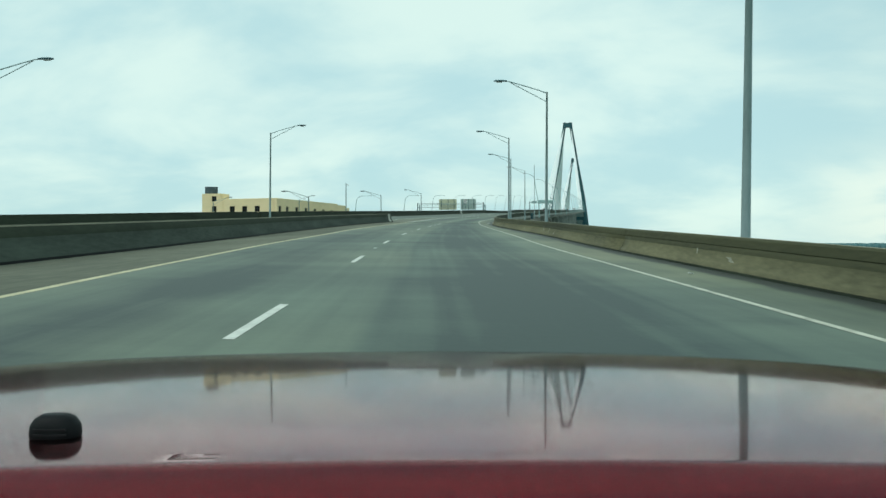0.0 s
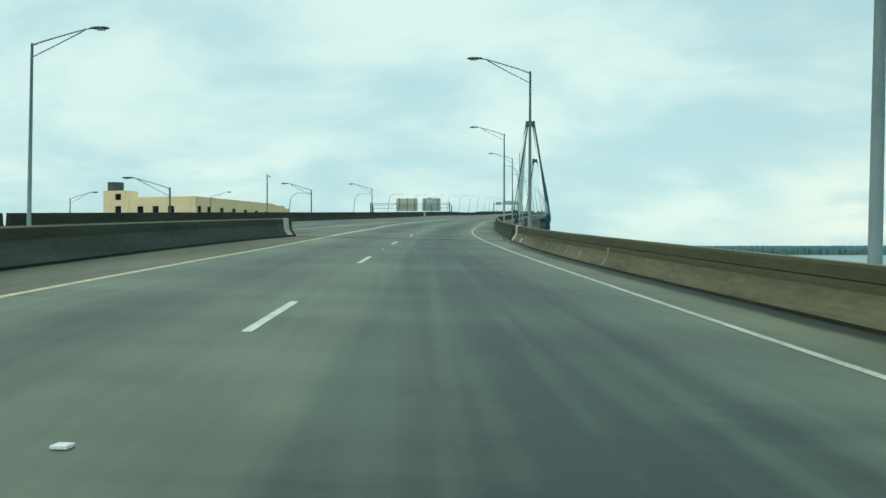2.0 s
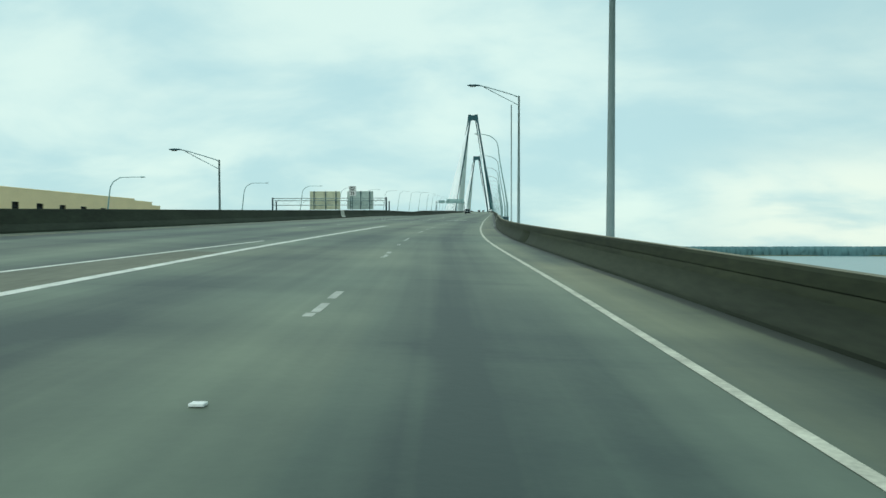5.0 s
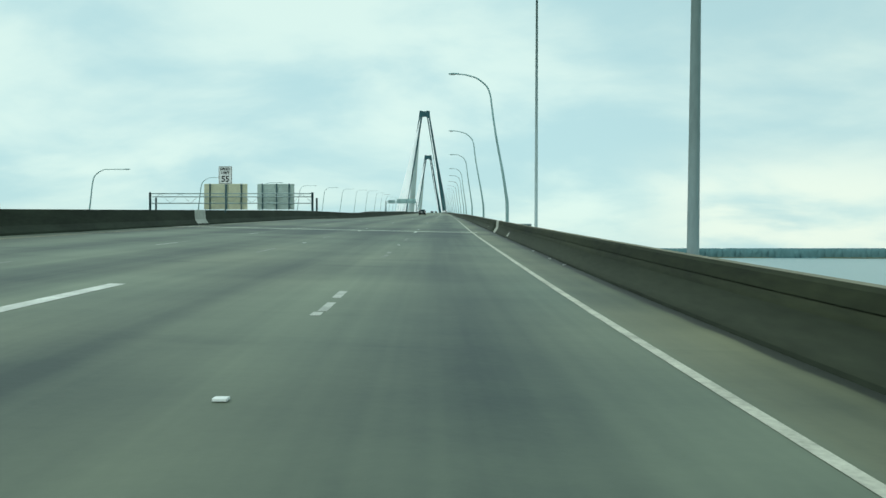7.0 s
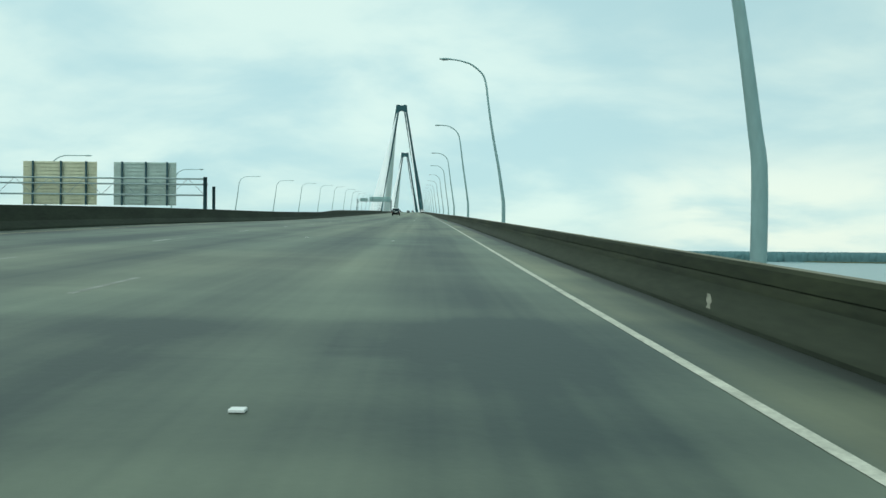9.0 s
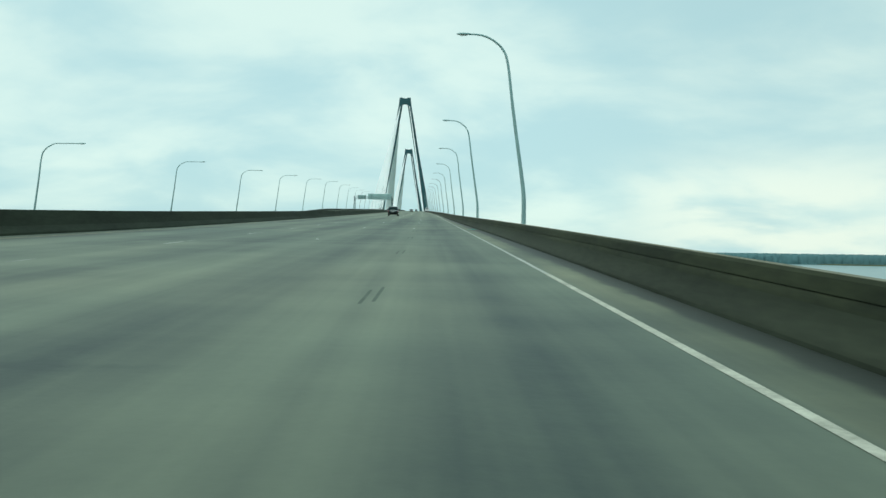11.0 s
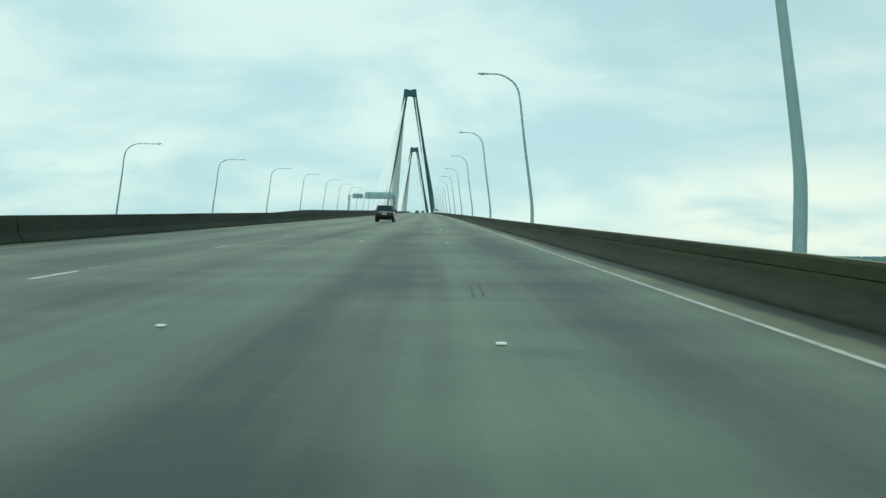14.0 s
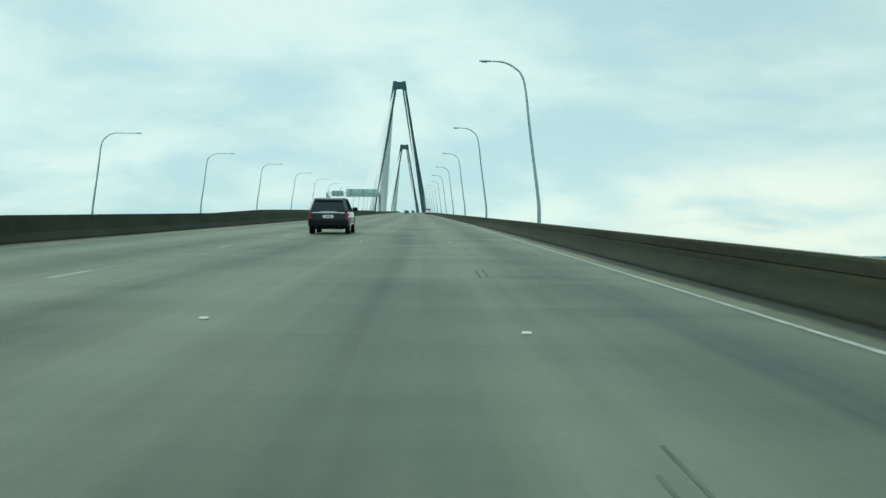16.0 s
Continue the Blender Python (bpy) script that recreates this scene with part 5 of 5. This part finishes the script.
car("suv", "dark green-grey off-road estate car with lit tail lights", "car", on_road(-8.6, 45.15, 0.3), DKGREEN, H=1.80, lit=True)
car("car", "dark saloon car far ahead on the bridge", "car", on_road(-10.6, 372, 0.5), DKGREEN, 4.7, 1.82, 1.45, 0.95, 0.28, 0.33, False)
car("van", "white van far ahead on the bridge", "car", on_road(-1.9, 300, 0.5), PALE, 4.9, 1.95, 2.1, 1.5, 0.3, 0.35, True, trim=False)
car("car", "dark saloon car farther ahead on the bridge", "car", on_road(-9.6, 535, 0.5), DKGREEN, 4.7, 1.82, 1.45, 0.95, 0.28, 0.33, False)


def red_car():
    """An open two-seater: long glossy bonnet, wings, nose, dark cockpit, wheels."""
    y0, x0 = -388.98, 18.99
    c = thing("red_car", "glossy dark red open car with a long bonnet on the ramp", "car", "vehicles", pose(x0, y0, road_z(x0, y0), math.degrees(math.atan(0.035)), 0, 11.9))
    m = paint("dark_red_car_paint", (0.27, 0.012, 0.024), 1.0, 0.85)

    # how far the bonnet lies below the line of sight, falling ever faster towards the nose
    fall, d_ = [0.1645], 0.685
    while d_ < 2.5:
        fall.append(fall[-1] + 0.02 * (0.026 + 0.30 * (0.215 - fall[-1] / d_) + (0.5 * (d_ - 1.72) if d_ > 1.72 else 0.0)))
        d_ += 0.02

    def top(x, d):
        h = float(np.interp(d - 0.064, [0.685 + 0.02 * i for i in range(len(fall))], fall))
        z = 1.189 - h - 0.035 * d - 0.034 * x * x - 0.006 * (abs(x) / 0.9) ** 6
        if d < 0.749:
            z -= 0.95 * min(0.749 - d, 0.085)
        return z
    m.node_tree.nodes["Principled BSDF"].inputs["Coat IOR"].default_value = 1.65
    m.node_tree.nodes["Principled BSDF"].inputs["Roughness"].default_value = 0.10
    m.node_tree.nodes["Principled BSDF"].inputs["Specular Tint"].default_value = (1.0, 0.78, 0.82, 1)
    bm = bmesh.new()
    ds = [0.385 + 0.028 * i for i in range(71)]
    xs2 = [-0.96] + [-0.95 + 1.9 * i / 38 for i in range(39)] + [0.96]
    g = [[bm.verts.new((x, d, top(x, d) if abs(x) < 0.955 else 0.62)) for x in xs2] for d in ds]
    for a, b in zip(g, g[1:]):
        for k in range(40):
            bm.faces.new((a[k], a[k + 1], b[k + 1], b[k]))
    bmesh.ops.solidify(bm, geom=bm.faces[:], thickness=0.02)
    part("bonnet", bm, m, c, "glossy dark red bonnet", smooth=True)
    # nose under the bonnet, tail, doors and an open cockpit with seats
    def hull(name, sections, label=""):
        rings = []
        for y, w, zb, zt in sections:
            rings.append([(-w * 0.95, y, zb), (w * 0.95, y, zb), (w, y, zb + 0.12), (w, y, zt - 0.10), (w * 0.95, y, zt), (-w * 0.95, y, zt), (-w, y, zt - 0.10), (-w, y, zb + 0.12)])
        return part(name, loft(bmesh.new(), rings), m, c, label)
    hull("front_body", ((2.42, 0.72, 0.32, 0.60), (2.3, 0.84, 0.24, 0.68), (2.0, 0.91, 0.20, 0.72), (1.2, 0.925, 0.19, 0.80), (0.40, 0.925, 0.19, 0.84), (0.18, 0.935, 0.19, 0.87)))
    hull("rear_body", ((-1.12, 0.935, 0.19, 0.88), (-1.4, 0.94, 0.20, 0.92), (-1.8, 0.93, 0.24, 0.91), (-2.1, 0.87, 0.32, 0.86), (-2.18, 0.80, 0.38, 0.80)), "rounded red tail with the boot lid")
    for sx in (-1, 1):
        door = part("door", boxed((0.13, 1.29, 0.66), (sx * 0.872, -0.47, 0.53), 0.04), m, c)
        part("door_handle", boxed((0.03, 0.16, 0.03), (sx * 0.945, -0.85, 0.72), 0.01), CHROME, door)
    part("floor_pan", boxed((1.66, 1.3, 0.06), (0, -0.47, 0.24), 0.01), BLACK, c, "black cockpit floor")
    part("dashboard", boxed((1.6, 0.22, 0.24), (0, 0.10, 0.74), 0.06), BLACK, c, "black dashboard")
    part("cowl", boxed((1.5, 0.16, 0.03), (0, 0.27, 0.885), 0.01), BLACK, c, "black cowl panel")
    bm = bmesh.new()
    ring = [(-0.37 + 0.18 * math.cos(k * math.pi / 10), -0.12 - 0.06 * math.sin(k * math.pi / 10), 0.80 + 0.17 * math.sin(k * math.pi / 10)) for k in range(21)]
    tube(bm, ring, 0.014, 8)
    tube(bm, [(-0.55, -0.12, 0.80), (-0.19, -0.12, 0.80)], 0.012, 6)
    tube(bm, [(-0.37, -0.12, 0.80), (-0.37, 0.05, 0.75)], 0.025, 8)
    part("steering_wheel", bm, BLACK, c, smooth=True)
    for sx in (-1, 1):
        seat = part("seat", boxed((0.5, 0.5, 0.16), (sx * 0.37, -0.62, 0.40), 0.06), BLACK, c, "black bucket seat")
        part("backrest", boxed((0.48, 0.15, 0.64), (sx * 0.37, -0.93, 0.72), 0.06, Matrix.Rotation(radians(12), 4, "X")), BLACK, seat)
        part("headrest", boxed((0.26, 0.10, 0.15), (sx * 0.37, -1.02, 1.12), 0.04), BLACK, seat)
        part("headlight", boxed((0.34, 0.16, 0.12), (sx * 0.62, 2.28, 0.62), 0.05), LENS, c)
        part("tail_light", boxed((0.3, 0.08, 0.12), (sx * 0.60, -2.15, 0.68), 0.03), REDL, c)
        for yy in (1.45, -1.45):
            bm = bmesh.new()
            loft(bm, [[(sx * k, yy + rr * math.cos(q * math.pi / 12), 0.32 + rr * math.sin(q * math.pi / 12)) for q in range(24)] for k, rr in ((0.7, 0.385), (0.948, 0.385))])
            part("wheel_arch", bm, BLACK, c)
            wheel(c, sx * 0.85, yy, 0.32, 0.22, sx)
    part("grille", boxed((0.9, 0.06, 0.16), (0, 2.40, 0.45), 0.03), BLACK, c)
    # washer jet: ribbed black cap on the bonnet
    bm = bmesh.new()
    rings = []
    for z, w, d in ((-0.004, 0.052, 0.034), (0.004, 0.056, 0.036), (0.014, 0.054, 0.034), (0.022, 0.044, 0.028), (0.026, 0.030, 0.018)):
        rings.append([(w / 2 * math.copysign(abs(math.cos(q * math.pi / 10)) ** 0.7, math.cos(q * math.pi / 10)), d / 2 * math.copysign(abs(math.sin(q * math.pi / 10)) ** 0.7, math.sin(q * math.pi / 10)), z) for q in range(20)])
    loft(bm, rings)
    jet = part("washer_jet", bm, BLACK, c, "black washer jet on the bonnet", smooth=True, m=Matrix.Translation((-0.318, 0.893, top(-0.318, 0.893))) @ Matrix.Diagonal((0.80, 0.80, 0.80, 1)))
    bm = bmesh.new()
    for z in (0.006, 0.012):
        box(bm, (0.036, 0.003, 0.002), (0, -0.0165, z))
    part("ribs", bm, RUBBER, jet)
    return c


red_car()


def scrap(x, y, size, mat, seed, label, cat):
    """A crumpled flake of litter lying on the road."""
    g = random.Random(seed)
    bm = bmesh.new()
    rows = []
    for i in range(5):
        rows.append([bm.verts.new((size[0] * (i / 4 - 0.5) + g.uniform(-0.02, 0.02), size[1] * (j / 3 - 0.5) + g.uniform(-0.02, 0.02), g.uniform(0.004, 0.05))) for j in range(4)])
    for a, b in zip(rows, rows[1:]):
        for k in range(3):
            bm.faces.new((a[k], a[k + 1], b[k + 1], b[k]))
    bmesh.ops.solidify(bm, geom=bm.faces[:], thickness=0.006)
    return tagged(part("litter", bm, mat, m=pose(x, y, road_z(x, y) + 0.004, 0, 0, g.uniform(0, 90))), label, cat, "litter")


scrap(right_base(-66.8) - 0.46, -66.8, (0.22, 0.5), TEAL, 3, "crumpled teal plastic scrap in the gutter", "litter")
for yy, off, sz, sd in ((-297.5, 0.45, (0.06, 0.32), 5), (-299.0, 0.42, (0.1, 0.14), 11), (-301.4, 0.25, (0.07, 0.08), 12), (-199.4, 0.16, (0.06, 0.08), 6), (-196.8, 0.18, (0.08, 0.06), 8), (-192.2, 0.14, (0.06, 0.06), 13), (-371.5, 0.9, (0.1, 0.08), 9)):
    scrap(right_base(yy) - off, yy, sz, LITTER, sd, "pale plastic litter on the shoulder", "litter")
